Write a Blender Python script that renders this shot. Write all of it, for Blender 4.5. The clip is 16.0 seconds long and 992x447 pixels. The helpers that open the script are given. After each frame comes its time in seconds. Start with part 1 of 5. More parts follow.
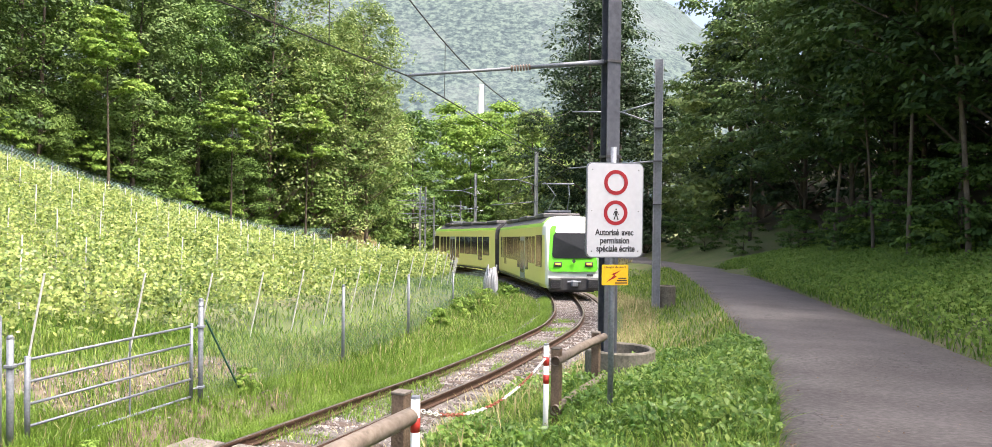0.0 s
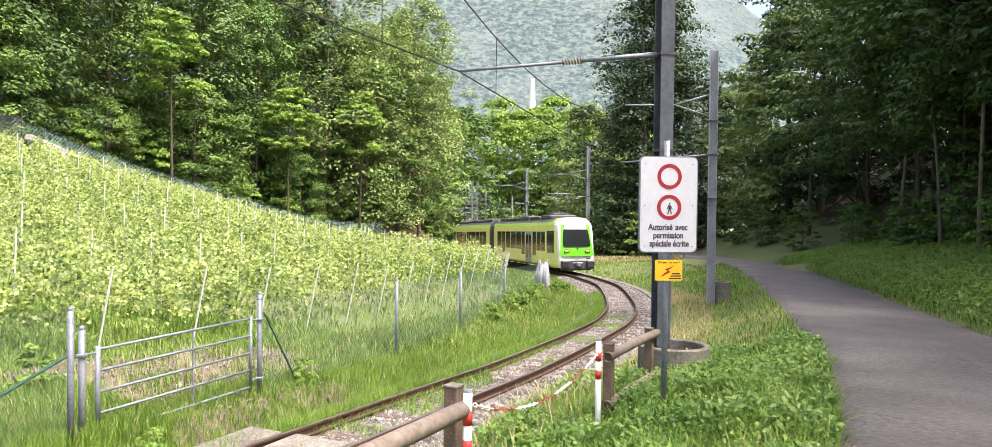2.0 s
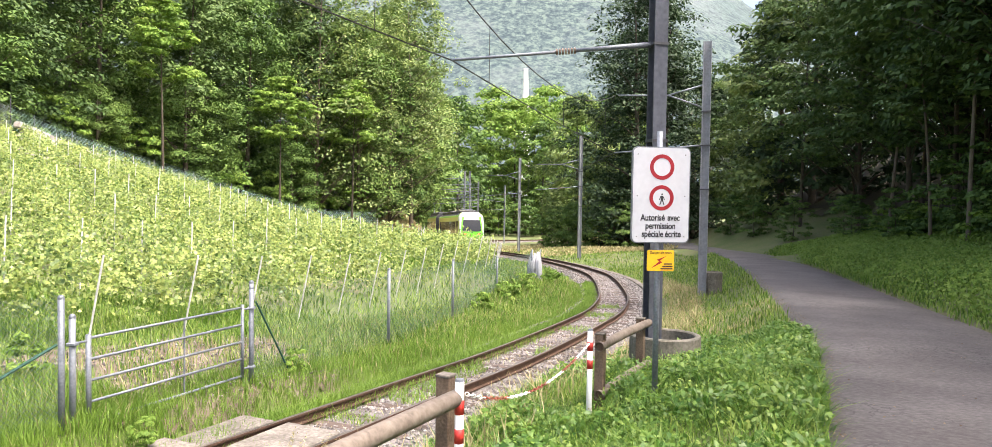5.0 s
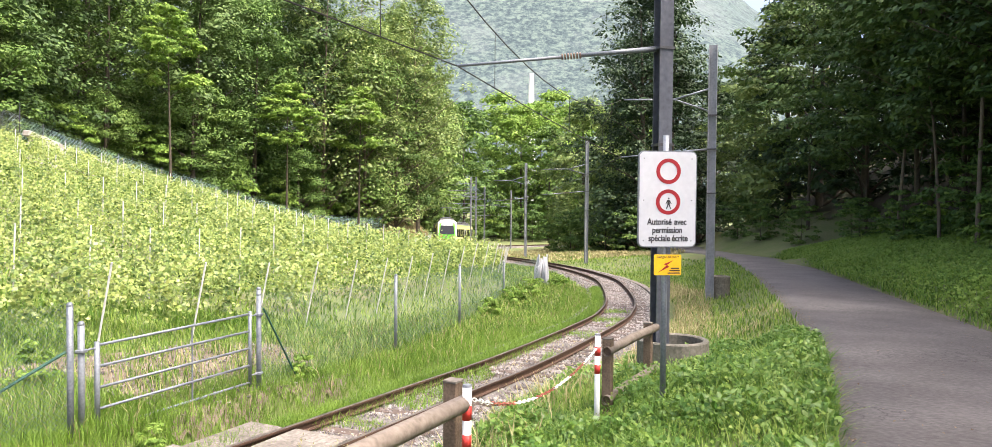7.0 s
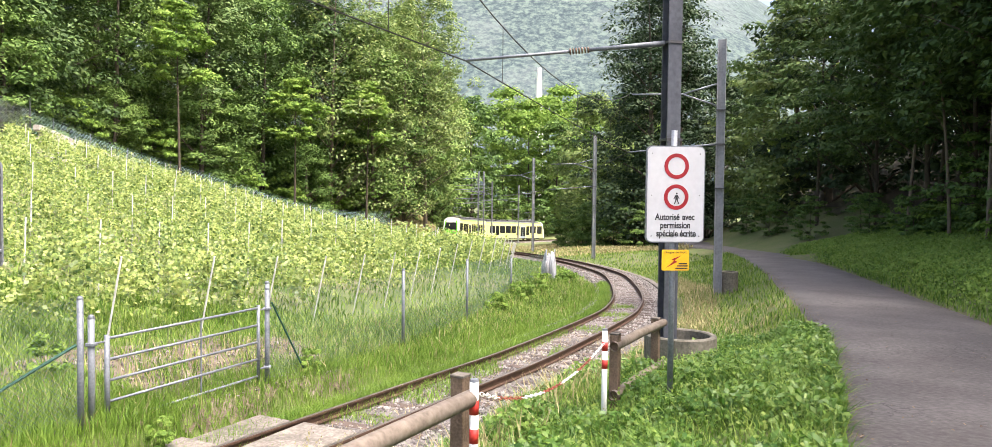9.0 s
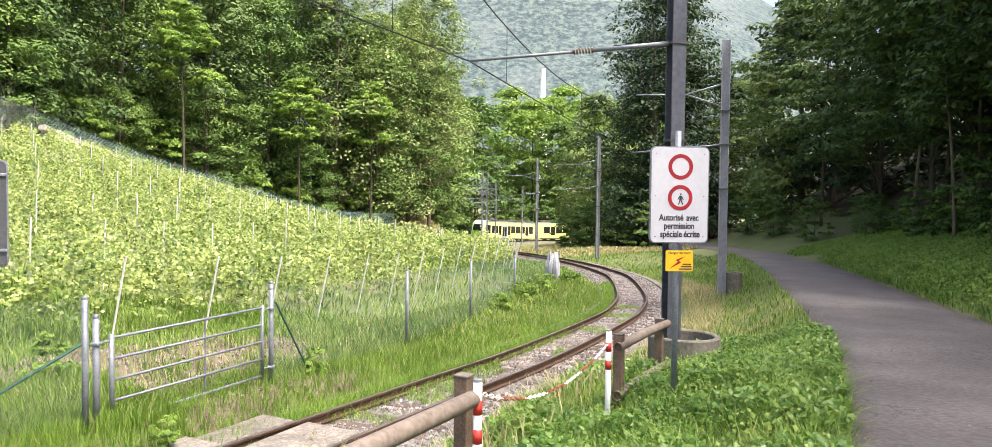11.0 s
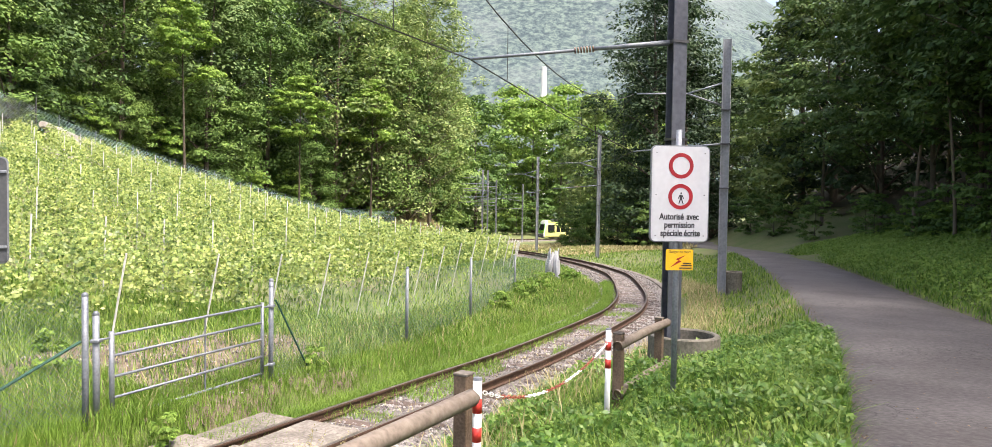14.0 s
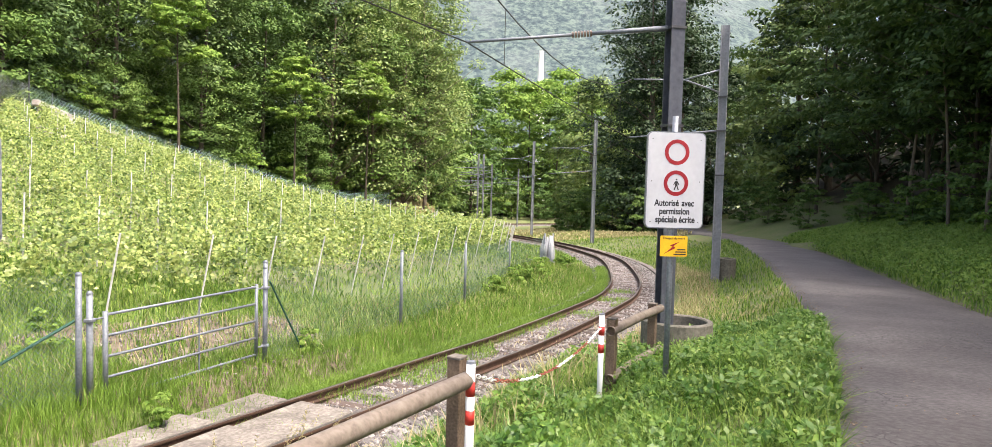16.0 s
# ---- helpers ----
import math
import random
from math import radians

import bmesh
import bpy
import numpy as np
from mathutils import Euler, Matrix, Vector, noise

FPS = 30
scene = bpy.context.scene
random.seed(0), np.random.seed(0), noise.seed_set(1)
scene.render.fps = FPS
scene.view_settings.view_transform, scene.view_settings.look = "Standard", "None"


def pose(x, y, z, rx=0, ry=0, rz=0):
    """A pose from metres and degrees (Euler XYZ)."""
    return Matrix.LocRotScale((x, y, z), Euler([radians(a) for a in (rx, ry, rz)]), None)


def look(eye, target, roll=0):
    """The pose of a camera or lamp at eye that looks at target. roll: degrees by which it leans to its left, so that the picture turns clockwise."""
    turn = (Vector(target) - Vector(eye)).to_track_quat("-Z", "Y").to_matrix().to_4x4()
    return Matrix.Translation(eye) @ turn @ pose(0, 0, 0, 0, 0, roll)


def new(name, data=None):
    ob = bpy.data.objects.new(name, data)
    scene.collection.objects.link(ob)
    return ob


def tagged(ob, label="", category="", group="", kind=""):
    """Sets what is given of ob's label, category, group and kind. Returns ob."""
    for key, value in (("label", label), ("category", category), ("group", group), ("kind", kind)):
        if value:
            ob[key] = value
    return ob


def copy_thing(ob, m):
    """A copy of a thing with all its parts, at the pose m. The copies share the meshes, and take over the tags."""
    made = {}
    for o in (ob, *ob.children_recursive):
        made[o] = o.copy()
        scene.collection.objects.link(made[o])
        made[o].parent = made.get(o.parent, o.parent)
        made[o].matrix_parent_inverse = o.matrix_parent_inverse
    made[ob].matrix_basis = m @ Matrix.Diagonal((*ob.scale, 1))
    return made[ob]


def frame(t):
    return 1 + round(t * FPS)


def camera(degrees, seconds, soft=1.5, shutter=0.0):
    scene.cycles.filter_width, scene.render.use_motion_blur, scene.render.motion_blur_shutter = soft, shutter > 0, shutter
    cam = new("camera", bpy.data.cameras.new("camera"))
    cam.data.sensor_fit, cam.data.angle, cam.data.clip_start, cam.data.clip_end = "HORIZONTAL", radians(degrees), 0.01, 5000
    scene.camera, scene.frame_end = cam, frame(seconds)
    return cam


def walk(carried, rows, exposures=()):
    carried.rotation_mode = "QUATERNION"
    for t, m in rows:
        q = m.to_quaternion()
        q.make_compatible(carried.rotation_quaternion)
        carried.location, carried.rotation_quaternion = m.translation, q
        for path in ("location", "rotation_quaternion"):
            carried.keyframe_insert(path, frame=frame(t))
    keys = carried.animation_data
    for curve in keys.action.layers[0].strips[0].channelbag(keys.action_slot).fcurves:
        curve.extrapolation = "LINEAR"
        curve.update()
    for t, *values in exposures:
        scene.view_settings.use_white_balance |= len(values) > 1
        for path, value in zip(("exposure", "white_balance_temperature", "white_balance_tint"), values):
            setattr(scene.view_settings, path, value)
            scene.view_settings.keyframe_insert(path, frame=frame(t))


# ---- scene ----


# ---------------------------------------------------------------- camera
EYE = 1.8
cam = camera(68.1, 16.0, soft=0.5)
TURNS = [
    (0.0, 89.40, -0.73, -4.64), (0.5, 89.32, -0.52, -3.19), (1.0, 89.13, -0.71, -1.78), (1.5, 88.67, -0.59, -1.33),
    (2.0, 88.95, -0.61, -0.62), (2.5, 88.74, -0.87, 0.31), (3.0, 88.61, -1.04, 0.10), (3.5, 88.27, -1.18, -0.03),
    (4.0, 88.09, -1.17, -1.25), (6.5, 88.38, -0.43, -0.85), (7.0, 88.56, -0.50, -0.70), (7.5, 88.96, -0.53, -0.31),
    (8.0, 88.82, -0.34, -0.28), (8.5, 88.51, -0.33, -0.08), (9.0, 88.15, -0.60, -0.11), (11.5, 88.20, -0.67, 0.20),
    (12.0, 88.35, -0.62, -0.01), (12.5, 88.00, -0.80, 0.03), (13.0, 87.90, -1.13, -0.02), (13.5, 88.01, -0.90, 0.16),
    (14.0, 88.05, -0.87, 0.21), (14.5, 88.43, -0.63, 0.38), (15.0, 87.28, -1.35, 0.58), (15.5, 86.93, -1.50, 0.50),
    (16.0, 86.83, -1.56, -0.14),
]
walk(cam, [(t, pose(0, 0, EYE, a, b, c)) for t, a, b, c in TURNS], exposures=[(0.0, 1.88, 6850, 12), (3.0, 1.92, 6850, 12), (9.0, 1.9, 6850, 12), (12.5, 1.8, 6850, 12), (16.0, 1.75, 6900, 12)])

# ---------------------------------------------------------------- light
SUN_WAY = Vector((0.42, -0.3, 1.0)).normalized()      # towards the sun
world = bpy.data.worlds.new("world")
scene.world = world
world.use_nodes = True
wn = world.node_tree.nodes
sky = wn.new("ShaderNodeTexSky")
sky.sky_type, sky.sun_disc = "NISHITA", False
sky.sun_elevation = math.asin(SUN_WAY.z)
sky.sun_rotation = math.atan2(SUN_WAY.x, SUN_WAY.y)
sky.dust_density, sky.air_density = 6.0, 0.7
world.node_tree.links.new(sky.outputs[0], wn["Background"].inputs[0])
wn["Background"].inputs[1].default_value = 0.15
sun = new("sun", bpy.data.lights.new("sun", "SUN"))
sun.data.energy, sun.data.angle, sun.data.color = 1.85, radians(9.0), (1.0, 0.96, 0.9)
sun.matrix_world = look(SUN_WAY * 200, (0, 0, 0))


# ---------------------------------------------------------------- materials
def material(name, colours, scale=4.0, rough=0.8, metal=0.0, bump=0.2, island=0.0, each=0.0, detail=6.0, translucent=0.0, fine=9.0, spec=0.5):
    """Two scales of noise between the colours, relief, and a shift from piece to piece."""
    m = bpy.data.materials.new(name)
    m.use_nodes = True
    t = m.node_tree
    n, l = t.nodes, t.links
    bsdf = n["Principled BSDF"]
    co = n.new("ShaderNodeTexCoord")
    big, small = n.new("ShaderNodeTexNoise"), n.new("ShaderNodeTexNoise")
    big.inputs["Scale"].default_value, big.inputs["Detail"].default_value = scale, detail
    small.inputs["Scale"].default_value, small.inputs["Detail"].default_value = scale * fine, 4
    for x in (big, small):
        l.new(co.outputs["Object"], x.inputs["Vector"])
    mix = n.new("ShaderNodeMath")
    mix.operation = "MULTIPLY_ADD"
    l.new(small.outputs[0], mix.inputs[0])
    mix.inputs[1].default_value = 0.5
    half = n.new("ShaderNodeMath")
    half.operation = "MULTIPLY"
    half.inputs[1].default_value = 0.5
    l.new(big.outputs[0], half.inputs[0])
    l.new(half.outputs[0], mix.inputs[2])
    last = mix.outputs[0]
    for k, src in ((island, ("ShaderNodeNewGeometry", "Random Per Island")), (each, ("ShaderNodeObjectInfo", "Random"))):
        if not k:
            continue
        add, shift = n.new("ShaderNodeMath"), n.new("ShaderNodeMath")
        add.operation, shift.operation = "MULTIPLY_ADD", "SUBTRACT"
        l.new(n.new(src[0]).outputs[src[1]], add.inputs[0])
        add.inputs[1].default_value = k
        l.new(last, shift.inputs[0])
        shift.inputs[1].default_value = k / 2
        l.new(shift.outputs[0], add.inputs[2])
        last = add.outputs[0]
    ramp = n.new("ShaderNodeValToRGB")
    el = ramp.color_ramp.elements
    lo, hi = 0.32, 0.68
    el[0].position, el[0].color = lo, (*colours[0], 1)
    el[1].position, el[1].color = hi, (*colours[-1], 1)
    for i, c in enumerate(colours[1:-1]):
        e = el.new(lo + (hi - lo) * (i + 1) / (len(colours) - 1))
        e.color = (*c, 1)
    l.new(last, ramp.inputs[0])
    l.new(ramp.outputs[0], bsdf.inputs["Base Color"])
    bsdf.inputs["Roughness"].default_value, bsdf.inputs["Metallic"].default_value = rough, metal
    bsdf.inputs["Specular IOR Level"].default_value = spec
    if bump:
        b = n.new("ShaderNodeBump")
        b.inputs["Strength"].default_value, b.inputs["Distance"].default_value = bump, 0.02
        l.new(mix.outputs[0], b.inputs["Height"])
        l.new(b.outputs[0], bsdf.inputs["Normal"])
    if translucent:
        tr = n.new("ShaderNodeBsdfTranslucent")
        sh = n.new("ShaderNodeMixShader")
        sh.inputs[0].default_value = translucent
        l.new(ramp.outputs[0], tr.inputs["Color"])
        l.new(bsdf.outputs[0], sh.inputs[1])
        l.new(tr.outputs[0], sh.inputs[2])
        l.new(sh.outputs[0], n["Material Output"].inputs["Surface"])
    return m


def crack(m, cells=5.5):
    """Fine dark crazing in worn patches of a paved surface."""
    n, l = m.node_tree.nodes, m.node_tree.links
    b = n["Principled BSDF"]
    base = b.inputs["Base Color"].links[0].from_socket
    co = n.new("ShaderNodeTexCoord")
    vo, pa, wob = n.new("ShaderNodeTexVoronoi"), n.new("ShaderNodeTexNoise"), n.new("ShaderNodeTexNoise")
    vo.feature = "DISTANCE_TO_EDGE"
    vo.inputs["Scale"].default_value, pa.inputs["Scale"].default_value, wob.inputs["Scale"].default_value = cells, 0.45, 9.0
    bend = n.new("ShaderNodeMixRGB")
    bend.inputs[0].default_value = 0.12
    l.new(co.outputs["Object"], bend.inputs[1])
    l.new(co.outputs["Object"], wob.inputs["Vector"])
    l.new(wob.outputs[1], bend.inputs[2])
    l.new(bend.outputs[0], vo.inputs["Vector"])
    l.new(co.outputs["Object"], pa.inputs["Vector"])
    line, worn = n.new("ShaderNodeMapRange"), n.new("ShaderNodeMapRange")
    for node, lo, hi, a, z in ((line, 0.0, 0.05, 1.0, 0.0), (worn, 0.5, 0.62, 0.0, 0.75)):
        for k, v in zip(("From Min", "From Max", "To Min", "To Max"), (lo, hi, a, z)):
            node.inputs[k].default_value = v
    l.new(vo.outputs["Distance"], line.inputs["Value"])
    l.new(pa.outputs[0], worn.inputs["Value"])
    both, mix = n.new("ShaderNodeMath"), n.new("ShaderNodeMixRGB")
    both.operation = "MULTIPLY"
    l.new(line.outputs[0], both.inputs[0])
    l.new(worn.outputs[0], both.inputs[1])
    l.new(both.outputs[0], mix.inputs[0])
    l.new(base, mix.inputs[1])
    mix.inputs[2].default_value = (0.03, 0.028, 0.027, 1)
    l.new(mix.outputs[0], b.inputs["Base Color"])


def pale(colours, k=0.08):
    """Takes the colours a little towards grey."""
    return [tuple(c * (1 - k) + k * (0.3 * a[0] + 0.6 * a[1] + 0.1 * a[2]) for c in a) for a in colours]


def glow(name, colour, strength):
    m = bpy.data.materials.new(name)
    m.use_nodes = True
    b = m.node_tree.nodes["Principled BSDF"]
    b.inputs["Base Color"].default_value = (*colour, 1)
    b.inputs["Emission Color"].default_value, b.inputs["Emission Strength"].default_value = (*colour, 1), strength
    return m


M = {
    "soil": material("soil", [(0.07, 0.115, 0.025), (0.11, 0.135, 0.045), (0.17, 0.145, 0.09)], 0.35, 0.95, bump=0.6, fine=14),
    "earth": material("earth", [(0.06, 0.042, 0.03), (0.13, 0.1, 0.075), (0.22, 0.185, 0.15)], 1.6, 0.95, bump=0.8),
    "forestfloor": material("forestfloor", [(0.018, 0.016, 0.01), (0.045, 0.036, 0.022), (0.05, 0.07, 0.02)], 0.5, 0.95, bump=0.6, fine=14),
    "litter": material("litter", [(0.1, 0.07, 0.04), (0.26, 0.2, 0.13)], 2, 0.9, island=0.4, bump=0),
    "asphalt": material("asphalt", [(0.062, 0.056, 0.054), (0.105, 0.096, 0.093), (0.17, 0.156, 0.15)], 0.7, 0.85, bump=0.8, fine=26, detail=9),
    "ballast": material("ballast", [(0.045, 0.038, 0.035), (0.13, 0.115, 0.11), (0.27, 0.25, 0.24)], 2.4, 0.9, bump=1.0, fine=12),
    "stone": material("stone", [(0.07, 0.06, 0.058), (0.17, 0.155, 0.148), (0.32, 0.3, 0.29)], 6, 0.9, island=0.5),
    "rust": material("rust", [(0.04, 0.022, 0.015), (0.11, 0.06, 0.04)], 6, 0.75, metal=0.2),
    "railtop": material("railtop", [(0.14, 0.11, 0.09), (0.3, 0.26, 0.23)], 3, 0.4, metal=0.8, bump=0.05),
    "sleeper": material("sleeper", [(0.045, 0.032, 0.026), (0.13, 0.095, 0.078)], 7, 0.9, each=0.2),
    "concrete": material("concrete", [(0.075, 0.065, 0.055), (0.15, 0.132, 0.115), (0.27, 0.25, 0.22)], 2.6, 0.9, bump=0.4, each=0.1),
    "oldconcrete": material("oldconcrete", [(0.06, 0.06, 0.045), (0.13, 0.12, 0.1), (0.22, 0.2, 0.175)], 2.2, 0.95, bump=0.5),
    "wallstone": material("wallstone", [(0.24, 0.22, 0.2), (0.42, 0.39, 0.36)], 3, 0.9, bump=0.5, each=0.3),
    "galv": material("galv", [(0.11, 0.125, 0.15), (0.25, 0.27, 0.31)], 5, 0.55, metal=0.3, bump=0.05, each=0.1),
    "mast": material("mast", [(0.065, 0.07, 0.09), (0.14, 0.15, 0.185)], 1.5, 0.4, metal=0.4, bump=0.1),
    "mastfar": material("mastfar", [(0.17, 0.18, 0.2), (0.31, 0.32, 0.35)], 1.5, 0.6, metal=0.2, bump=0.1),
    "mastdark": material("mastdark", [(0.05, 0.05, 0.06), (0.09, 0.09, 0.1)], 2, 0.6, metal=0.4, bump=0.1),
    "wood": material("wood", [(0.07, 0.045, 0.03), (0.2, 0.14, 0.1)], 6, 0.85, bump=0.4, each=0.1),
    "log": material("log", [(0.1, 0.078, 0.06), (0.16, 0.13, 0.108), (0.21, 0.178, 0.15)], 9, 0.8, bump=0.35, fine=3),
    "white": material("white", [(0.68, 0.68, 0.68), (0.8, 0.8, 0.8)], 6, 0.5, bump=0.03),
    "red": material("red", [(0.4, 0.02, 0.02), (0.5, 0.04, 0.03)], 6, 0.5, bump=0.03),
    "chainred": material("chainred", [(0.2, 0.05, 0.03), (0.34, 0.08, 0.05)], 6, 0.6, bump=0),
    "signface": material("signface", [(0.46, 0.47, 0.52), (0.54, 0.55, 0.6)], 2, 0.45, bump=0.02),
    "signred": material("signred", [(0.25, 0.006, 0.013), (0.32, 0.01, 0.02)], 4, 0.45, bump=0.02),
    "ink": material("ink", [(0.012, 0.012, 0.02), (0.03, 0.03, 0.035)], 4, 0.6, bump=0),
    "yellow": material("yellow", [(0.72, 0.4, 0.01), (0.82, 0.5, 0.02)], 5, 0.45, bump=0.02),
    "darksign": material("darksign", [(0.035, 0.04, 0.05), (0.07, 0.075, 0.085)], 3, 0.6),
    "wire": material("wire", [(0.02, 0.02, 0.022), (0.05, 0.05, 0.05)], 4, 0.6, metal=0.5, bump=0),
    "mesh": material("mesh", [(0.05, 0.09, 0.085), (0.11, 0.165, 0.155)], 4, 0.5, metal=0.0, bump=0),
    "slopenet": material("slopenet", [(0.2, 0.34, 0.32), (0.34, 0.5, 0.47)], 4, 0.7, bump=0),
    "greenwire": material("greenwire", [(0.01, 0.06, 0.04), (0.02, 0.09, 0.06)], 4, 0.5, bump=0),
    "netting": material("netting", [(0.35, 0.36, 0.4), (0.6, 0.62, 0.66)], 5, 0.8, translucent=0.4),
    "vinepost": material("vinepost", [(0.45, 0.44, 0.45), (0.65, 0.64, 0.64)], 5, 0.7, metal=0.1),
    "vineleaf": material("vineleaf", pale([(0.05, 0.115, 0.014), (0.22, 0.31, 0.05), (0.4, 0.45, 0.11)], 0.1), 1.1, 0.45, island=0.26, bump=0, translucent=0.35),
    "leafdark": material("leafdark", pale([(0.03, 0.07, 0.018), (0.075, 0.145, 0.032), (0.14, 0.215, 0.055)], 0.1), 0.35, 0.6, island=0.2, each=0.16, spec=0.25, bump=0, translucent=0.2),
    "leafmid": material("leafmid", pale([(0.04, 0.1, 0.015), (0.1, 0.19, 0.03), (0.19, 0.29, 0.055)], 0.1), 0.35, 0.6, island=0.2, each=0.2, spec=0.25, bump=0, translucent=0.25),
    "leaflight": material("leaflight", pale([(0.09, 0.19, 0.02), (0.19, 0.32, 0.04), (0.28, 0.4, 0.07)]), 0.35, 0.6, island=0.25, spec=0.25, bump=0, translucent=0.4),
    "leafolive": material("leafolive", pale([(0.07, 0.13, 0.025), (0.16, 0.245, 0.05), (0.27, 0.34, 0.09)]), 0.35, 0.55, island=0.3, bump=0, translucent=0.35),
    "needle": material("needle", pale([(0.016, 0.042, 0.016), (0.05, 0.09, 0.033)]), 0.5, 0.6, island=0.3, spec=0.25, bump=0, translucent=0.2),
    "bark": material("bark", [(0.035, 0.027, 0.02), (0.1, 0.08, 0.06)], 4, 0.95, bump=0.6),
    "barklight": material("barklight", [(0.07, 0.055, 0.04), (0.2, 0.16, 0.12)], 4, 0.95, bump=0.6),
    "grass": material("grass", pale([(0.065, 0.15, 0.013), (0.15, 0.28, 0.03), (0.3, 0.4, 0.08)], 0.03), 0.6, 0.55, island=0.45, bump=0, translucent=0.45),
    "vergeleaf": material("vergeleaf", pale([(0.05, 0.14, 0.015), (0.11, 0.225, 0.027), (0.21, 0.32, 0.055)], 0.03), 0.9, 0.45, island=0.3, bump=0, translucent=0.35),
    "straw": material("straw", [(0.38, 0.31, 0.15), (0.62, 0.53, 0.3)], 0.25, 0.7, island=0.3, bump=0, translucent=0.35),
    "dry": material("dry", [(0.3, 0.26, 0.12), (0.5, 0.44, 0.24)], 0.6, 0.7, island=0.35, bump=0, translucent=0.3),
    "horsetail": material("horsetail", pale([(0.11, 0.22, 0.022), (0.23, 0.36, 0.05)], 0.03), 0.8, 0.6, island=0.2, bump=0, translucent=0.35),
    "carbody": material("carbody", [(0.8, 0.76, 0.24), (0.84, 0.8, 0.31)], 0.5, 0.3, bump=0),
    "cargreen": material("cargreen", [(0.1, 0.5, 0.02), (0.14, 0.58, 0.03)], 0.5, 0.3, bump=0),
    "carstripe": material("carstripe", [(0.24, 0.5, 0.06), (0.32, 0.58, 0.09)], 0.5, 0.3, bump=0),
    "carwhite": material("carwhite", [(0.75, 0.77, 0.75), (0.82, 0.83, 0.8)], 0.5, 0.3, bump=0),
    "cardark": material("cardark", [(0.03, 0.03, 0.035), (0.06, 0.06, 0.065)], 2, 0.5, bump=0.05),
    "carroof": material("carroof", [(0.05, 0.05, 0.055), (0.11, 0.11, 0.115)], 1, 0.6, bump=0.1),
    "carglass": material("carglass", [(0.012, 0.014, 0.016), (0.02, 0.022, 0.025)], 1, 0.08, bump=0, spec=0.4),
    "cardoor": material("cardoor", [(0.2, 0.24, 0.3), (0.3, 0.34, 0.4)], 1, 0.35, bump=0),
    "taillight": glow("taillight", (1.0, 0.3, 0.06), 0.45),
    "porcelain": material("porcelain", [(0.1, 0.06, 0.05), (0.2, 0.13, 0.1)], 4, 0.3, bump=0),
}


crack(M["asphalt"])


# ---------------------------------------------------------------- mesh helpers
def raw(name, verts, faces, mat, parent=None, label="", smooth=False, mats=None, index=None):
    me = bpy.data.meshes.new(name)
    me.from_pydata([tuple(v) for v in verts], [], [tuple(f) for f in faces])
    for m in ([M[mat]] if mats is None else [M[k] for k in mats]):
        me.materials.append(m)
    if index is not None:
        me.polygons.foreach_set("material_index", index)
    if smooth:
        me.polygons.foreach_set("use_smooth", [True] * len(me.polygons))
    me.update()
    ob = new(name, me)
    if parent is not None:
        ob.parent = parent
    return tagged(ob, label)


def soup(name, verts, per, mat, parent=None, label="", smooth=False):
    """Many small faces at once: verts is an array (faces * per, 3)."""
    n = len(verts) // per
    me = bpy.data.meshes.new(name)
    me.vertices.add(n * per)
    me.vertices.foreach_set("co", np.asarray(verts, "f").ravel())
    me.loops.add(n * per)
    me.loops.foreach_set("vertex_index", np.arange(n * per, dtype="i"))
    me.polygons.add(n)
    me.polygons.foreach_set("loop_start", np.arange(0, n * per, per, dtype="i"))
    me.polygons.foreach_set("loop_total", np.full(n, per, dtype="i"))
    me.materials.append(M[mat])
    me.update(calc_edges=True)
    ob = new(name, me)
    if parent is not None:
        ob.parent = parent
    return tagged(ob, label)


def part(name, bm, mat, parent, label="", smooth=False):
    me = bpy.data.meshes.new(name)
    if smooth:
        for f in bm.faces:
            f.smooth = True
    bm.to_mesh(me)
    bm.free()
    me.materials.append(M[mat])
    ob = new(name, me)
    ob.parent = parent
    return tagged(ob, label)


def thing(name, x=0, y=0, z=0, rz=0, label="", category="", group="", kind=""):
    ob = new(name)
    ob.empty_display_size = 0.2
    ob.matrix_basis = pose(x, y, z, 0, 0, rz)
    return tagged(ob, label, category, group, kind)


def box(bm, c, size, rot=None, bevel=0.0):
    r = bmesh.ops.create_cube(bm, size=1.0)
    m = Matrix.Translation(c) @ (rot.to_4x4() if rot else Matrix()) @ Matrix.Diagonal((*size, 1))
    bmesh.ops.transform(bm, matrix=m, verts=r["verts"])
    if bevel:
        es = list({e for v in r["verts"] for e in v.link_edges})
        bmesh.ops.bevel(bm, geom=es, offset=bevel, segments=1, affect="EDGES")
    return bm


def rod(bm, a, b, r0, r1=None, seg=10):
    a, b = Vector(a), Vector(b)
    d = b - a
    m = Matrix.Translation((a + b) / 2) @ d.to_track_quat("Z", "Y").to_matrix().to_4x4()
    bmesh.ops.create_cone(bm, cap_ends=True, segments=seg, radius1=r0, radius2=r0 if r1 is None else r1, depth=d.length, matrix=m)
    return bm


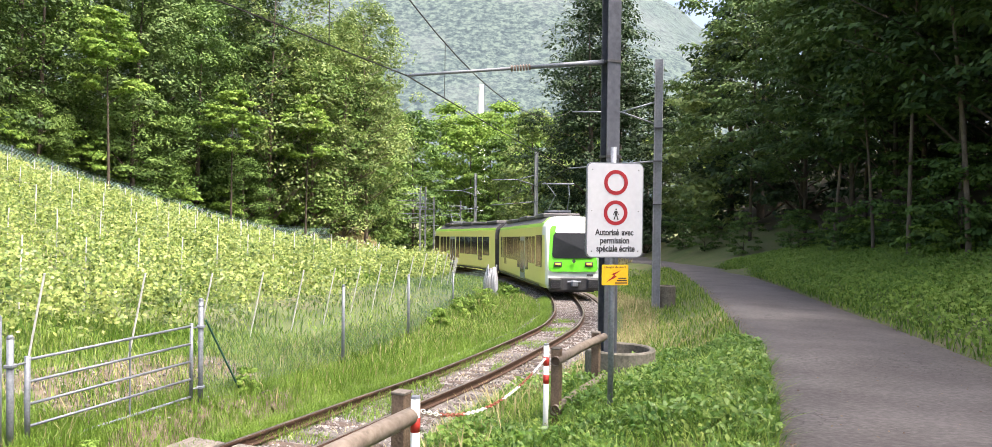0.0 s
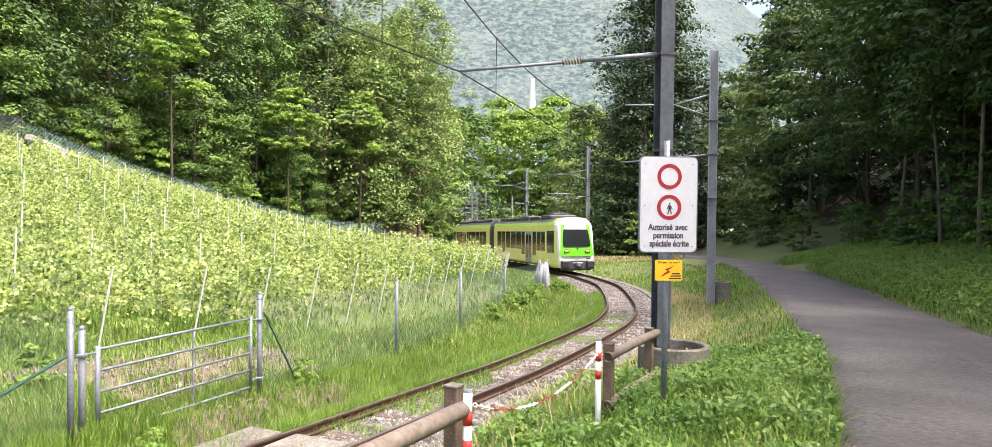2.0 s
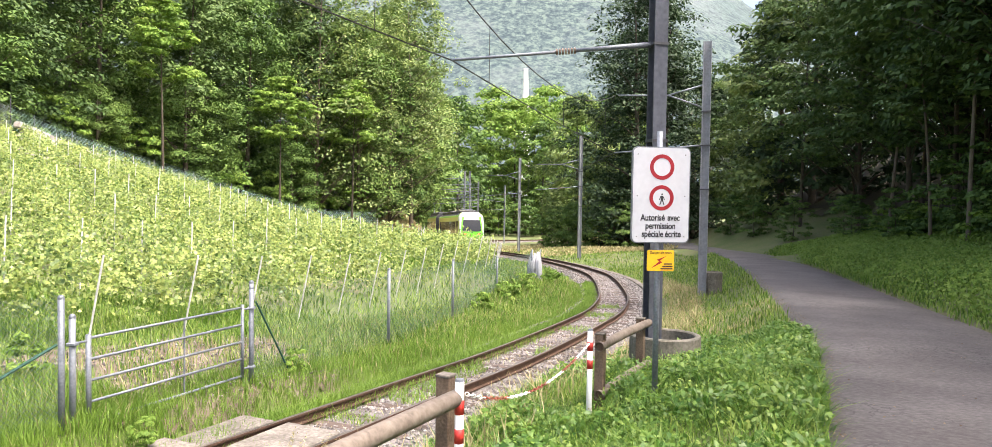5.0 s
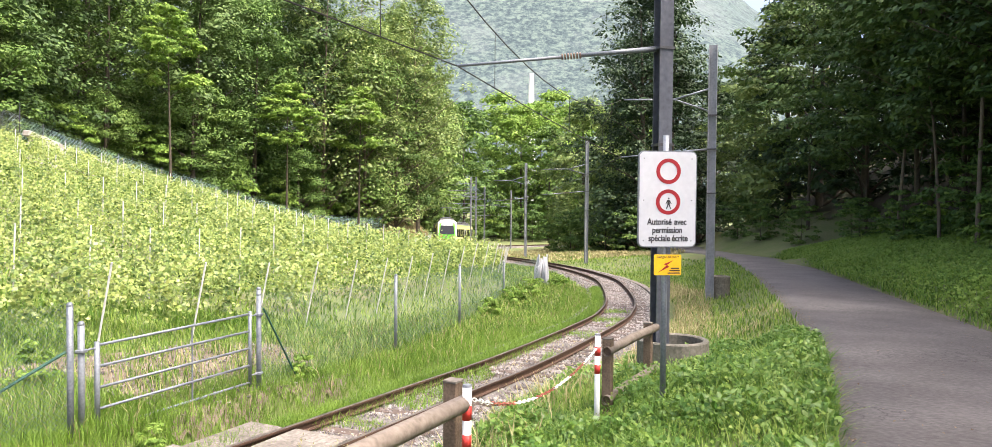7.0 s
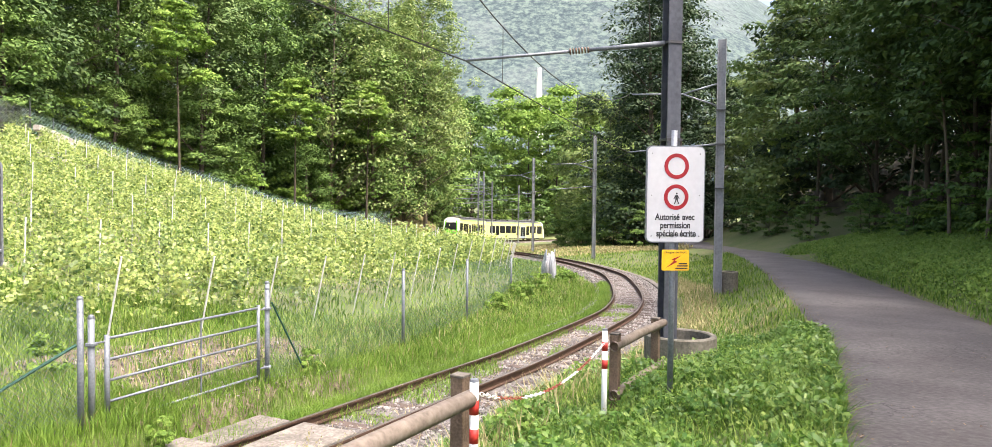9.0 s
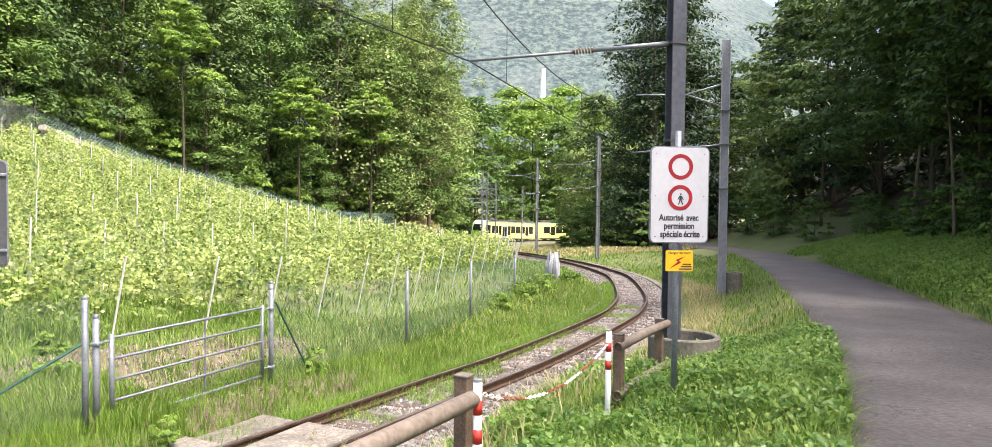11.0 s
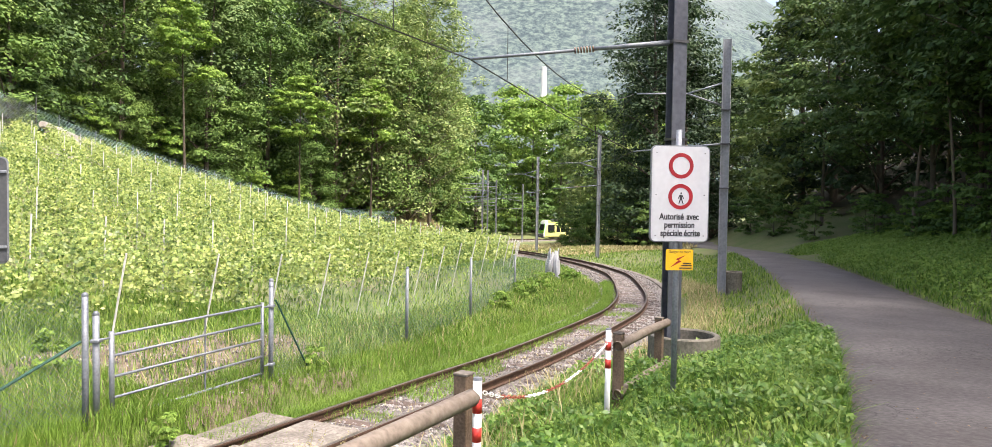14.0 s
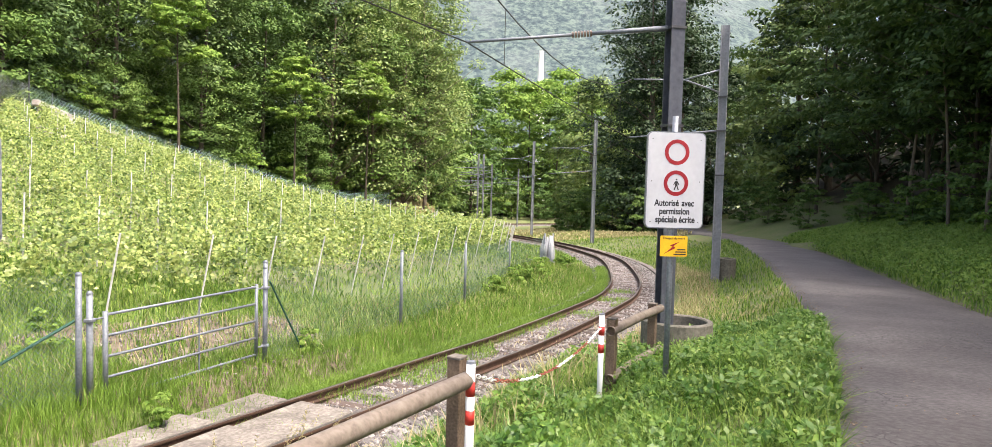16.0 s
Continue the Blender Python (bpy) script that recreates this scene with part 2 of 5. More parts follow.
def tube(pts, radii, seg=7):
    """Vertices and faces of a tapered tube along points."""
    pts = [Vector(p) for p in pts]
    verts, faces = [], []
    for i, p in enumerate(pts):
        d = (pts[min(i + 1, len(pts) - 1)] - pts[max(i - 1, 0)]).normalized()
        q = d.to_track_quat("Z", "Y")
        for k in range(seg):
            a = 2 * math.pi * k / seg
            verts.append(p + q @ Vector((math.cos(a), math.sin(a), 0)) * radii[i])
    for i in range(len(pts) - 1):
        for k in range(seg):
            faces.append((i * seg + k, i * seg + (k + 1) % seg, (i + 1) * seg + (k + 1) % seg, (i + 1) * seg + k))
    faces.append(tuple((len(pts) - 1) * seg + k for k in range(seg)))
    return verts, faces


def merge(pieces):
    verts, faces = [], []
    for v, f in pieces:
        o = len(verts)
        verts += v
        faces += [tuple(i + o for i in g) for g in f]
    return verts, faces


def smooth_line(points, step):
    """A Catmull-Rom line through points, resampled evenly."""
    p = np.array(points, float)
    p = np.vstack([2 * p[0] - p[1], p, 2 * p[-1] - p[-2]])
    out = []
    for i in range(1, len(p) - 2):
        for u in np.linspace(0, 1, 24, endpoint=False):
            out.append(0.5 * (2 * p[i] + (p[i + 1] - p[i - 1]) * u + (2 * p[i - 1] - 5 * p[i] + 4 * p[i + 1] - p[i + 2]) * u * u
                              + (3 * p[i] - p[i - 1] - 3 * p[i + 1] + p[i + 2]) * u ** 3))
    out = np.array(out + [p[-2]])
    s = np.r_[0, np.cumsum(np.linalg.norm(np.diff(out, axis=0), axis=1))]
    q = np.arange(0, s[-1], step)
    return np.stack([np.interp(q, s, out[:, k]) for k in range(3)], 1)


# ---------------------------------------------------------------- lines of the plan (x, y, height)
TRACK = smooth_line([(-10.2, -8, -0.5), (-6.4, 0.3, -0.75), (-4.5, 4.3, -0.88), (-2.65, 8.1, -1.05), (-0.9, 11.7, -1.2), (0.75, 15.0, -1.32), (3.0, 20.4, -1.53), (4.25, 24.0, -1.66),
                     (5.25, 28.7, -1.76), (6.15, 37.0, -1.95), (6.1, 43, -2.15), (5.6, 48.5, -2.32), (4.8, 53, -2.44), (3.7, 58, -2.6), (2.2, 63.5, -2.76),
                     (0.4, 70, -3.0), (-1.4, 77, -3.25), (-3.3, 88, -3.65), (-4.9, 96, -3.85), (-5.9, 103, -4.1), (-6.4, 111, -4.5), (-6.2, 119, -4.85), (-4.6, 127, -5.2), (-1.8, 134, -5.55),
                     (1.3, 139, -5.9), (6, 144, -6.05), (13, 148.5, -6.1), (24, 153, -6.2), (50, 158, -6.3), (75, 158, -6.3)], 0.25)
ROAD = smooth_line([(-9, -22, 0.3), (-3.5, -11, 0.15), (1.75, 0.0, 0.0), (4.12, 4.8, -0.03), (5.4, 7.65, -0.2), (7.2, 12.1, -0.4), (9.93, 20.7, -0.7),
                    (14.15, 35.4, -1.1), (17.1, 49, -1.5), (18.2, 60, -1.9), (20, 72, -2.3), (24, 86, -2.6), (30, 100, -3.0)], 0.5)
FENCE = [(-9.5, 2.0), (-4.52, 8.0), (-3.28, 10.6), (-1.85, 15.0), (-0.69, 19.0), (0.62, 26.0), (2.14, 30.0)]
WALL = smooth_line([(-31, 30, 5.6), (-31, 45, 5.3), (-29.5, 58, 2.7), (-25, 66, 0.8), (-18.5, 75, -2.0), (-11, 86, -3.4)], 1.0)


def nearest(line, x, y):
    d = (line[None, :, 0] - np.atleast_1d(x)[:, None]) ** 2 + (line[None, :, 1] - np.atleast_1d(y)[:, None]) ** 2
    i = d.argmin(1)
    return np.sqrt(d[np.arange(len(i)), i]), line[i, 2]


def spline_surface():
    spots = [(1.87, 7.56, -0.22), (1.19, 7.7, -0.62), (2.1, 9.3, -0.4), (-0.14, 4.8, -0.45), (0, 0, 0.0), (2.7, 11.0, -0.85), (3.3, 11.8, -0.75), (7.65, 25, -1.35),
             (-4.5, 8.0, -0.75), (-3.3, 10.6, -0.88), (-1.85, 15, -1.25), (-0.7, 19, -1.38), (0.6, 26, -1.42), (2.1, 30, -1.45),
             (-10, 10, -0.55), (-9, 20, -0.55), (-20, 20, 2.2), (-30, 33, 5.2), (-10, 40, -0.6), (-20, 40, 2.4), (-9, 60, -2.7), (-4, 66, -3.0), (-20, 58, 0.6), (0, 48, -2.1),
             (-20, 0, 0.8), (-20, -25, 0.5), (-50, -25, 6), (-60, 30, 16), (-50, 60, 15), (-42, 85, 13), (-27, 102, 5), (-20, 130, 0), (-60, 110, 22), (-9.6, 106, -1.8), (-13, 109, 0.4), (-9, 97, -2.3), (-9.2, 115, -2.6),
             (14, 10, 1.0), (18, 20, 0.9), (22, 35, 0.6), (25, 50, 0.0), (24, 65, -0.6), (32, 30, 5), (46, 50, 10), (46, 20, 11), (30, 0, 5), (10, -25, 1.5), (40, -25, 9), (40, 90, 5),
             (12, 56, -2.1), (10, 72, -2.8), (15, 110, -4.2), (20, 138, -5.5), (0, 160, -6), (-40, 160, -4), (40, 160, -5)]
    pts = [np.array(spots), TRACK[::24] - [0, 0, 0.35], ROAD[::10] - [0, 0, 0.05], WALL[::8]]
    return np.vstack(pts)


CONTROL = spline_surface()


def kernel(r2):
    return np.where(r2 > 1e-9, 0.5 * r2 * np.log(r2 + 1e-12), 0)


def solve_surface():
    c = CONTROL
    n = len(c)
    k = kernel(((c[:, None, :2] - c[None, :, :2]) ** 2).sum(2)) + np.eye(n) * 1.5
    p = np.c_[np.ones(n), c[:, :2]]
    a = np.block([[k, p], [p.T, np.zeros((3, 3))]])
    return np.linalg.solve(a, np.r_[c[:, 2], 0, 0, 0])


WEIGHTS = solve_surface()


def step01(v):
    v = np.clip(v, 0, 1)
    return v * v * (3 - 2 * v)


def ground_z(x, y):
    """The height of the ground at the places x, y (arrays)."""
    x, y = np.atleast_1d(np.asarray(x, float)), np.atleast_1d(np.asarray(y, float))
    out = np.empty(len(x))
    for i in range(0, len(x), 4000):
        a, b = x[i:i + 4000], y[i:i + 4000]
        ca, cb = np.clip(a, -62, 50), np.clip(b, -26, 162)
        k = kernel((ca[:, None] - CONTROL[None, :, 0]) ** 2 + (cb[:, None] - CONTROL[None, :, 1]) ** 2)
        z = k @ WEIGHTS[:-3] + WEIGHTS[-3] + WEIGHTS[-2] * ca + WEIGHTS[-1] * cb
        d, tz = nearest(TRACK, a, b)
        left = a < np.interp(b, TRACK[:, 1], TRACK[:, 0])
        w = np.where(left, 1 - step01((d - 0.95) / 0.6), 1 - step01((d - 1.2) / 1.0))
        z = z * (1 - w) + (tz - 0.42) * w
        d, rz = nearest(ROAD, a, b)
        w = 1 - step01((d - 1.55) / 1.2)
        z = z * (1 - w) + (rz - 0.05) * w
        far = np.hypot(a - ca, b - cb)
        w = step01(far / 300)
        out[i:i + 4000] = z * (1 - w) + (-8) * w
    return out


def gz(x, y):
    return float(ground_z([x], [y])[0])


def build_ground():
    gx = np.r_[-4000, -2000, -900, -400, -200, -120, -80, np.arange(-62, -14, 2.0), np.arange(-14, 16, 0.4), np.arange(16, 50.1, 2.0), 70, 110, 200, 400, 900, 2000, 4000]
    gy = np.r_[-4000, -1500, -500, -200, -90, -50, np.arange(-26, 0, 2.0), np.arange(0, 40, 0.5), np.arange(40, 162.1, 2.0), 190, 250, 400, 800, 1500, 4000]
    xx, yy = np.meshgrid(gx, gy)
    x, y = xx.ravel(), yy.ravel()
    z = ground_z(x, y)
    near = (np.hypot(x, y) < 80)
    z = z + near * np.array([0.05 * noise.noise((a * 0.9, b * 0.9, 0)) for a, b in zip(x, y)])
    nx, ny = len(gx), len(gy)
    i = (np.arange(ny - 1)[:, None] * nx + np.arange(nx - 1)[None]).ravel()
    raw("ground", np.c_[x, y, z], np.c_[i, i + 1, i + nx + 1, i + nx], "soil", smooth=True)
    tagged(bpy.data.objects["ground"], "grassy sloping ground with patches of bare earth", "ground", kind="structure")


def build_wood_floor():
    """Dark leaf mould under the closed woods, a sheet just over the ground; its tone also carries the wood's shade."""
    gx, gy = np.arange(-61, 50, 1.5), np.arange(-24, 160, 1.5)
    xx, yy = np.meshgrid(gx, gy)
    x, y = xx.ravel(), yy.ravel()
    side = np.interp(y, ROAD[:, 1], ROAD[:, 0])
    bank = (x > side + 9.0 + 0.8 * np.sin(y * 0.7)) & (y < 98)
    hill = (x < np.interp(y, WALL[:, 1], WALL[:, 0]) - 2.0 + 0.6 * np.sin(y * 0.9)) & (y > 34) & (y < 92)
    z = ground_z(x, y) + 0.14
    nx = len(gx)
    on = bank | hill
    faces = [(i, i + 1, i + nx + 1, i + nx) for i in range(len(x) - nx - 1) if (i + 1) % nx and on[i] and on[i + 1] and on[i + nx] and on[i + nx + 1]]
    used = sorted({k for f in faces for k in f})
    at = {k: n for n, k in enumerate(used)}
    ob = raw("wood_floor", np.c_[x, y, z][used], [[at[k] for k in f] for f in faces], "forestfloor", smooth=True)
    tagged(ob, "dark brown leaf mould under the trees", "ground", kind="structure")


def strip(line, offsets, s0=0, s1=None):
    """A lengthwise strip with the given cross-section (offset to the right, height)."""
    p = line[s0:s1]
    d = np.gradient(p, axis=0)
    d[:, 2] = 0
    d /= np.linalg.norm(d, axis=1)[:, None]
    r = np.c_[d[:, 1], -d[:, 0], np.zeros(len(d))]
    rows = [p + r * o + [0, 0, h] for o, h in offsets]
    verts = np.stack(rows, 1).reshape(-1, 3)
    k = len(offsets)
    faces = []
    for i in range(len(p) - 1):
        for j in range(k - 1):
            faces.append((i * k + j, i * k + j + 1, (i + 1) * k + j + 1, (i + 1) * k + j))
    return verts, faces


def build_road():
    v, f = strip(ROAD, [(-1.68, -0.14), (-1.6, 0.0), (-0.8, 0.025), (0, 0.035), (0.8, 0.025), (1.6, 0.0), (1.68, -0.14)])
    v = [Vector(a) + Vector((0.05 * noise.noise(Vector(a) * 0.8), 0.05 * noise.noise(Vector(a) * 0.8 + Vector((9, 9, 9))), 0)) for a in v]
    tagged(raw("road", v, f, "asphalt", smooth=True), "narrow grey asphalt lane with worn edges", "road", kind="structure")


def build_track():
    track = thing("railway_track", label="curving metre-gauge railway track with rusty rails on gravel", category="railway track")
    v, f = strip(TRACK, [(-1.4, -0.5), (-0.98, -0.2), (-0.6, -0.17), (0, -0.17), (0.6, -0.17), (1.4, -0.2), (1.6, -0.3), (2.2, -0.62)])
    v = [Vector(a) + Vector((0, 0, 0.035 * noise.noise(Vector(a) * 1.7))) for a in v]
    raw("ballast_bed", v, f, "ballast", track, "grey-brown crushed gravel", smooth=True)
    for side in (-1, 1):
        o = side * 0.53
        prof = [(-0.06, -0.14), (-0.06, -0.125), (-0.012, -0.11), (-0.012, -0.04), (-0.034, -0.03), (-0.034, -0.004), (-0.026, 0.0), (0.026, 0.0), (0.034, -0.004),
                (0.034, -0.03), (0.012, -0.04), (0.012, -0.11), (0.06, -0.125), (0.06, -0.14)]
        v, f = strip(TRACK, [(o + a, h) for a, h in prof])
        index = [1 if i % (len(prof) - 1) == 6 else 0 for i in range(len(f))]
        raw("rail", v, f, "rust", track, "rusty brown steel rail", mats=["rust", "railtop"], index=index)
    bm = bmesh.new()
    box(bm, (0, 0, 0), (1.9, 0.22, 0.12), bevel=0.02)
    first = part("sleeper", bm, "sleeper", track)
    step = np.arange(8, len(TRACK) - 8, 2.55)
    for n, s in enumerate(step[:300]):
        i = int(s)
        d = TRACK[i + 1] - TRACK[i]
        m = Matrix.Translation(Vector(TRACK[i]) + Vector((0, 0, -0.219))) @ Matrix.Rotation(math.atan2(d[1], d[0]) - math.pi / 2 + random.uniform(-.02, .02), 4, "Z")
        if n == 0:
            first.matrix_basis = m
        else:
            ob = new("sleeper", first.data)
            ob.parent = track
            ob.matrix_basis = m
    # loose stones
    rng = np.random.default_rng(3)
    n = 24000
    i = 48 + (rng.beta(1.0, 1.5, n) * 190).astype(int)
    off = rng.normal(0, 0.9, n)
    d = TRACK[i + 1] - TRACK[i]
    d /= np.linalg.norm(d, axis=1)[:, None]
    c = TRACK[i] + np.c_[d[:, 1], -d[:, 0], np.zeros(n)] * off[:, None] + d * rng.uniform(-.1, .1, n)[:, None]
    c[:, 2] += np.where(abs(off) < 1.35, -0.175, -0.175 - (abs(off) - 1.35) * 0.6)
    keep = abs(off) < 1.95
    pebbles("gravel", c[keep], rng, 0.02, 0.045, "stone", track, "loose crushed stones")
    # cable trough on the outer side
    trough = thing("cable_trough", label="low pale concrete cable trough beside the track", category="cable trough")
    for k in range(66, 330, 4):
        p, d = TRACK[k], TRACK[k + 4] - TRACK[k]
        u = d / np.linalg.norm(d)
        c = (p + TRACK[k + 4]) / 2 + np.array((u[1], -u[0], 0)) * 1.72
        bm = box(bmesh.new(), (0, 0, 0), (0.26, 0.985, 0.2), bevel=0.012)
        ob = part("lid", bm, "concrete", trough)
        ob.matrix_basis = Matrix.Translation((c[0], c[1], c[2] - 0.32 + random.uniform(-.012, .012))) @ Matrix.Rotation(math.atan2(u[1], u[0]) - math.pi / 2 + random.uniform(-.015, .015), 4, "Z")


def pebbles(name, c, rng, lo, hi, mat, parent=None, label=""):
    n = len(c)
    base = np.array([(1, 0, 0), (0, 1, 0), (-1, 0, 0), (0, -1, 0), (0, 0, 0.8), (0, 0, -0.6)])
    tri = np.array([(0, 1, 4), (1, 2, 4), (2, 3, 4), (3, 0, 4), (1, 0, 5), (2, 1, 5), (3, 2, 5), (0, 3, 5)])
    r = rng.uniform(lo, hi, n)
    a = rng.uniform(0, 6.28, n)
    v = base[None] * (1 + rng.uniform(-.35, .35, (n, 6, 3)))
    x = v[..., 0] * np.cos(a)[:, None] - v[..., 1] * np.sin(a)[:, None]
    y = v[..., 0] * np.sin(a)[:, None] + v[..., 1] * np.cos(a)[:, None]
    v = np.stack([x, y, v[..., 2]], 2) * r[:, None, None] + c[:, None]
    f = (tri[None] + (np.arange(n) * 6)[:, None, None]).reshape(-1, 3)
    ob = raw(name, v.reshape(-1, 3), f, mat, parent, label)
    return tagged(ob, kind="stuff")


# ---------------------------------------------------------------- leaves, trees
def leaf_quads(c, normal, size, rng, long=1.5):
    """Folded rhombic leaves at c, facing normal."""
    n = len(c)
    normal = normal / (np.linalg.norm(normal, axis=1)[:, None] + 1e-9)
    t = rng.normal(size=(n, 3))
    t -= (t * normal).sum(1)[:, None] * normal
    t /= np.linalg.norm(t, axis=1)[:, None] + 1e-9
    b = np.cross(normal, t)
    s = (size * rng.uniform(0.6, 1.3, n))[:, None]
    p0 = c - t * s * long * 0.5
    p1 = c + b * s * 0.42 + normal * s * 0.12
    p2 = c + t * s * long * 0.5 - normal * s * 0.15
    p3 = c - b * s * 0.42 + normal * s * 0.12
    return np.stack([p0, p1, p2, p3], 1).reshape(-1, 3)


def crown_leaves(rng, h, low, spread, clumps, per, size, shape="round", flat=0.55):
    """Clump centres on an uneven crown, and leaves in a shell round each one."""
    k = clumps
    u = rng.uniform(0, 1, k)
    zz = low + (h - low) * u
    if shape == "cone":
        rad = spread * (1.02 - u) ** 0.8
    else:
        rad = spread * np.sqrt(np.clip(1 - (2 * (u ** 0.85) - 0.9) ** 2 * 0.8, 0.05, 1))
    ang = rng.uniform(0, 6.283, k)
    lump = 1 + 0.28 * np.sin(ang * 3 + rng.uniform(0, 6)) + 0.18 * np.sin(ang * 5 + u * 9)
    rr = rad * lump * np.sqrt(rng.uniform(0.25, 1, k))
    cc = np.c_[rr * np.cos(ang), rr * np.sin(ang), zz]
    cr = spread * rng.uniform(0.16, 0.34, k)
    i = np.repeat(np.arange(k), per)
    d = rng.normal(size=(len(i), 3))
    d[:, 2] = np.abs(d[:, 2]) * 0.9 - 0.25
    d /= np.linalg.norm(d, axis=1)[:, None]
    p = cc[i] + d * (cr[i] * rng.uniform(0.55, 1.05, len(i)))[:, None] * np.array([1, 1, flat])
    out = cc[i] * np.array([1, 1, 0.2])
    nrm = d * 0.7 + out / (np.linalg.norm(out, axis=1)[:, None] + 1e-6) * 0.3 + np.array([0, 0, 0.55]) + rng.normal(size=d.shape) * 0.35
    return cc, leaf_quads(p, nrm, size, rng)


def make_tree(name, seed, h, low, spread, clumps, per, size, leaf, bark="bark", trunk_r=0.28, shape="round", limbs=9, lean=0.03, label="", flat=0.55):
    rng = np.random.default_rng(seed)
    tree = thing(name, label=label, category="tree")
    cc, leaves = crown_leaves(rng, h, low, spread, clumps, per, size, shape, flat)
    bend = rng.uniform(-1, 1, 2) * lean * h
    tp = [Vector((bend[0] * (u ** 1.6), bend[1] * (u ** 1.6), -0.6 + (h * 0.92 + 0.6) * u)) for u in np.linspace(0, 1, 8)]
    tr = [trunk_r * (1.25 - 1.15 * u) for u in np.linspace(0, 1, 8)]
    pieces = [tube(tp, tr, 8)]
    for j in rng.choice(len(cc), limbs, replace=False):
        e = Vector(cc[j])
        z0 = max(low * 0.7, e.z - math.hypot(e.x, e.y) * rng.uniform(0.5, 0.9))
        u = min(0.95, max(0.05, (z0 + 0.6) / (h * 0.92 + 0.6)))
        a = Vector((bend[0] * u ** 1.6, bend[1] * u ** 1.6, z0))
        mid = a.lerp(e, 0.5) + Vector((0, 0, rng.uniform(0.0, 0.6)))
        r = trunk_r * (1.2 - u) * 0.42
        pieces.append(tube([a, mid, e], [r, r * 0.6, r * 0.18], 5))
    v, f = merge(pieces)
    raw("trunk", v, f, bark, tree, smooth=True)
    soup("crown", leaves, 4, leaf, tree)
    return tree


def place_copies(proto, spots, rng, lo=0.85, hi=1.15, group="", first=True):
    for n, (x, y) in enumerate(spots):
        s = rng.uniform(lo, hi)
        m = pose(x, y, gz(x, y) - 0.1, 0, 0, rng.uniform(0, 360)) @ Matrix.Diagonal((s, s, s * rng.uniform(0.92, 1.08), 1))
        if n == 0 and first:
            proto.matrix_basis = m
            proto["group"] = group
        else:
            ob = copy_thing(proto, Matrix())
            ob.matrix_basis = m
            ob["group"] = group


def build_forest():
    rng = np.random.default_rng(11)
    # hillside wood behind the vineyard
    a = make_tree("broadleaf_tree", 1, 23, 0.2, 6.2, 190, 100, 0.26, "leafmid", label="tall broadleaf tree with dense mid-green crown", lean=0.05, flat=0.85)
    b = make_tree("broadleaf_tree", 2, 25, 0.2, 6.0, 190, 100, 0.26, "leafdark", label="tall broadleaf tree with dark green crown", lean=0.05, flat=0.85)
    c = make_tree("broadleaf_tree", 3, 13, 0.1, 4.4, 120, 95, 0.23, "leafmid", label="smaller broadleaf tree with a green crown", lean=0.05, flat=0.85)
    d = make_tree("broadleaf_tree", 4, 27, 1.0, 5.6, 130, 48, 0.26, "leafolive", bark="barklight", limbs=70, label="tall thin-leaved tree with pale bare branches", trunk_r=0.22, lean=0.05, flat=0.9)
    place_copies(a, [(-38, 47), (-34, 66), (-25, 79), (-42, 58), (-17, 90), (-31, 84), (-46, 70), (-13, 97)], rng, group="wood above the vineyard")
    place_copies(b, [(-36, 57), (-39, 52), (-29, 73), (-39, 72), (-22, 87), (-36, 79), (-45, 50), (-26, 92), (-47, 41)], rng, group="wood above the vineyard")
    place_copies(c, [(-34, 51), (-27.5, 69), (-20.5, 80), (-31.5, 61), (-14.5, 90), (-37, 44)], rng, 0.55, 0.95, group="wood above the vineyard")
    place_copies(d, [(-11.5, 93), (-14.5, 88), (-19, 85), (-11, 101), (-16, 96)], rng, 0.95, 1.15, group="wood above the vineyard")
    lime = make_tree("lime_green_tree", 19, 16, 9.5, 2.5, 70, 90, 0.22, "leaflight", label="bright lime-green young tree at the edge of the wood", trunk_r=0.12, limbs=12, flat=0.5)
    place_copies(lime, [(-14.4, 82.5), (-20.4, 75.0), (-27.2, 63.5)], rng, 0.97, 1.2, group="wood above the vineyard")
    d2 = make_tree("broadleaf_tree", 15, 29, 6.5, 5.6, 150, 70, 0.26, "leafolive", bark="barklight", limbs=60, label="tall thin-leaved tree at the end of the wood", trunk_r=0.24, lean=0.03, flat=0.9)
    place_copies(d2, [(-9.2, 98), (-12.5, 104)], rng, 1.0, 1.08, group="wood above the vineyard")
    k = make_tree("broadleaf_tree", 14, 24, 0.5, 6.5, 80, 50, 0.55, "leafdark", label="dark green broadleaf tree deep in the hillside wood")
    place_copies(k, [(-52, 62), (-56, 52), (-50, 76), (-44, 88), (-34, 98), (-25, 108), (-58, 82), (-18, 112), (-52, 98), (-40, 108), (-60, 66), (-30, 118)], rng, group="wood above the vineyard")
    # wood behind the far curve
    e = make_tree("broadleaf_tree", 5, 29, 0.1, 8, 140, 50, 0.55, "leafmid", label="full green broadleaf tree behind the far curve")
    f = make_tree("broadleaf_tree", 6, 28, 0.1, 8, 130, 55, 0.5, "leaflight", label="bright green broadleaf tree behind the far curve")
    place_copies(e, [(-13, 140), (-20, 132), (-5, 162), (-16, 122), (-12.5, 129), (14, 170), (-25, 145), (-14, 158), (32, 180), (-20, 176), (4, 198), (22, 200)], rng, group="wood behind the curve")
    place_copies(f, [(8, 174), (17, 185), (2, 180), (24, 172), (-8, 176), (14, 196), (38, 190)], rng, 1.05, 1.25, group="wood behind the curve")
    g = make_tree("broadleaf_tree", 7, 19, 0.1, 5.5, 140, 70, 0.34, "leafolive", label="green broadleaf tree behind the far end of the lane")
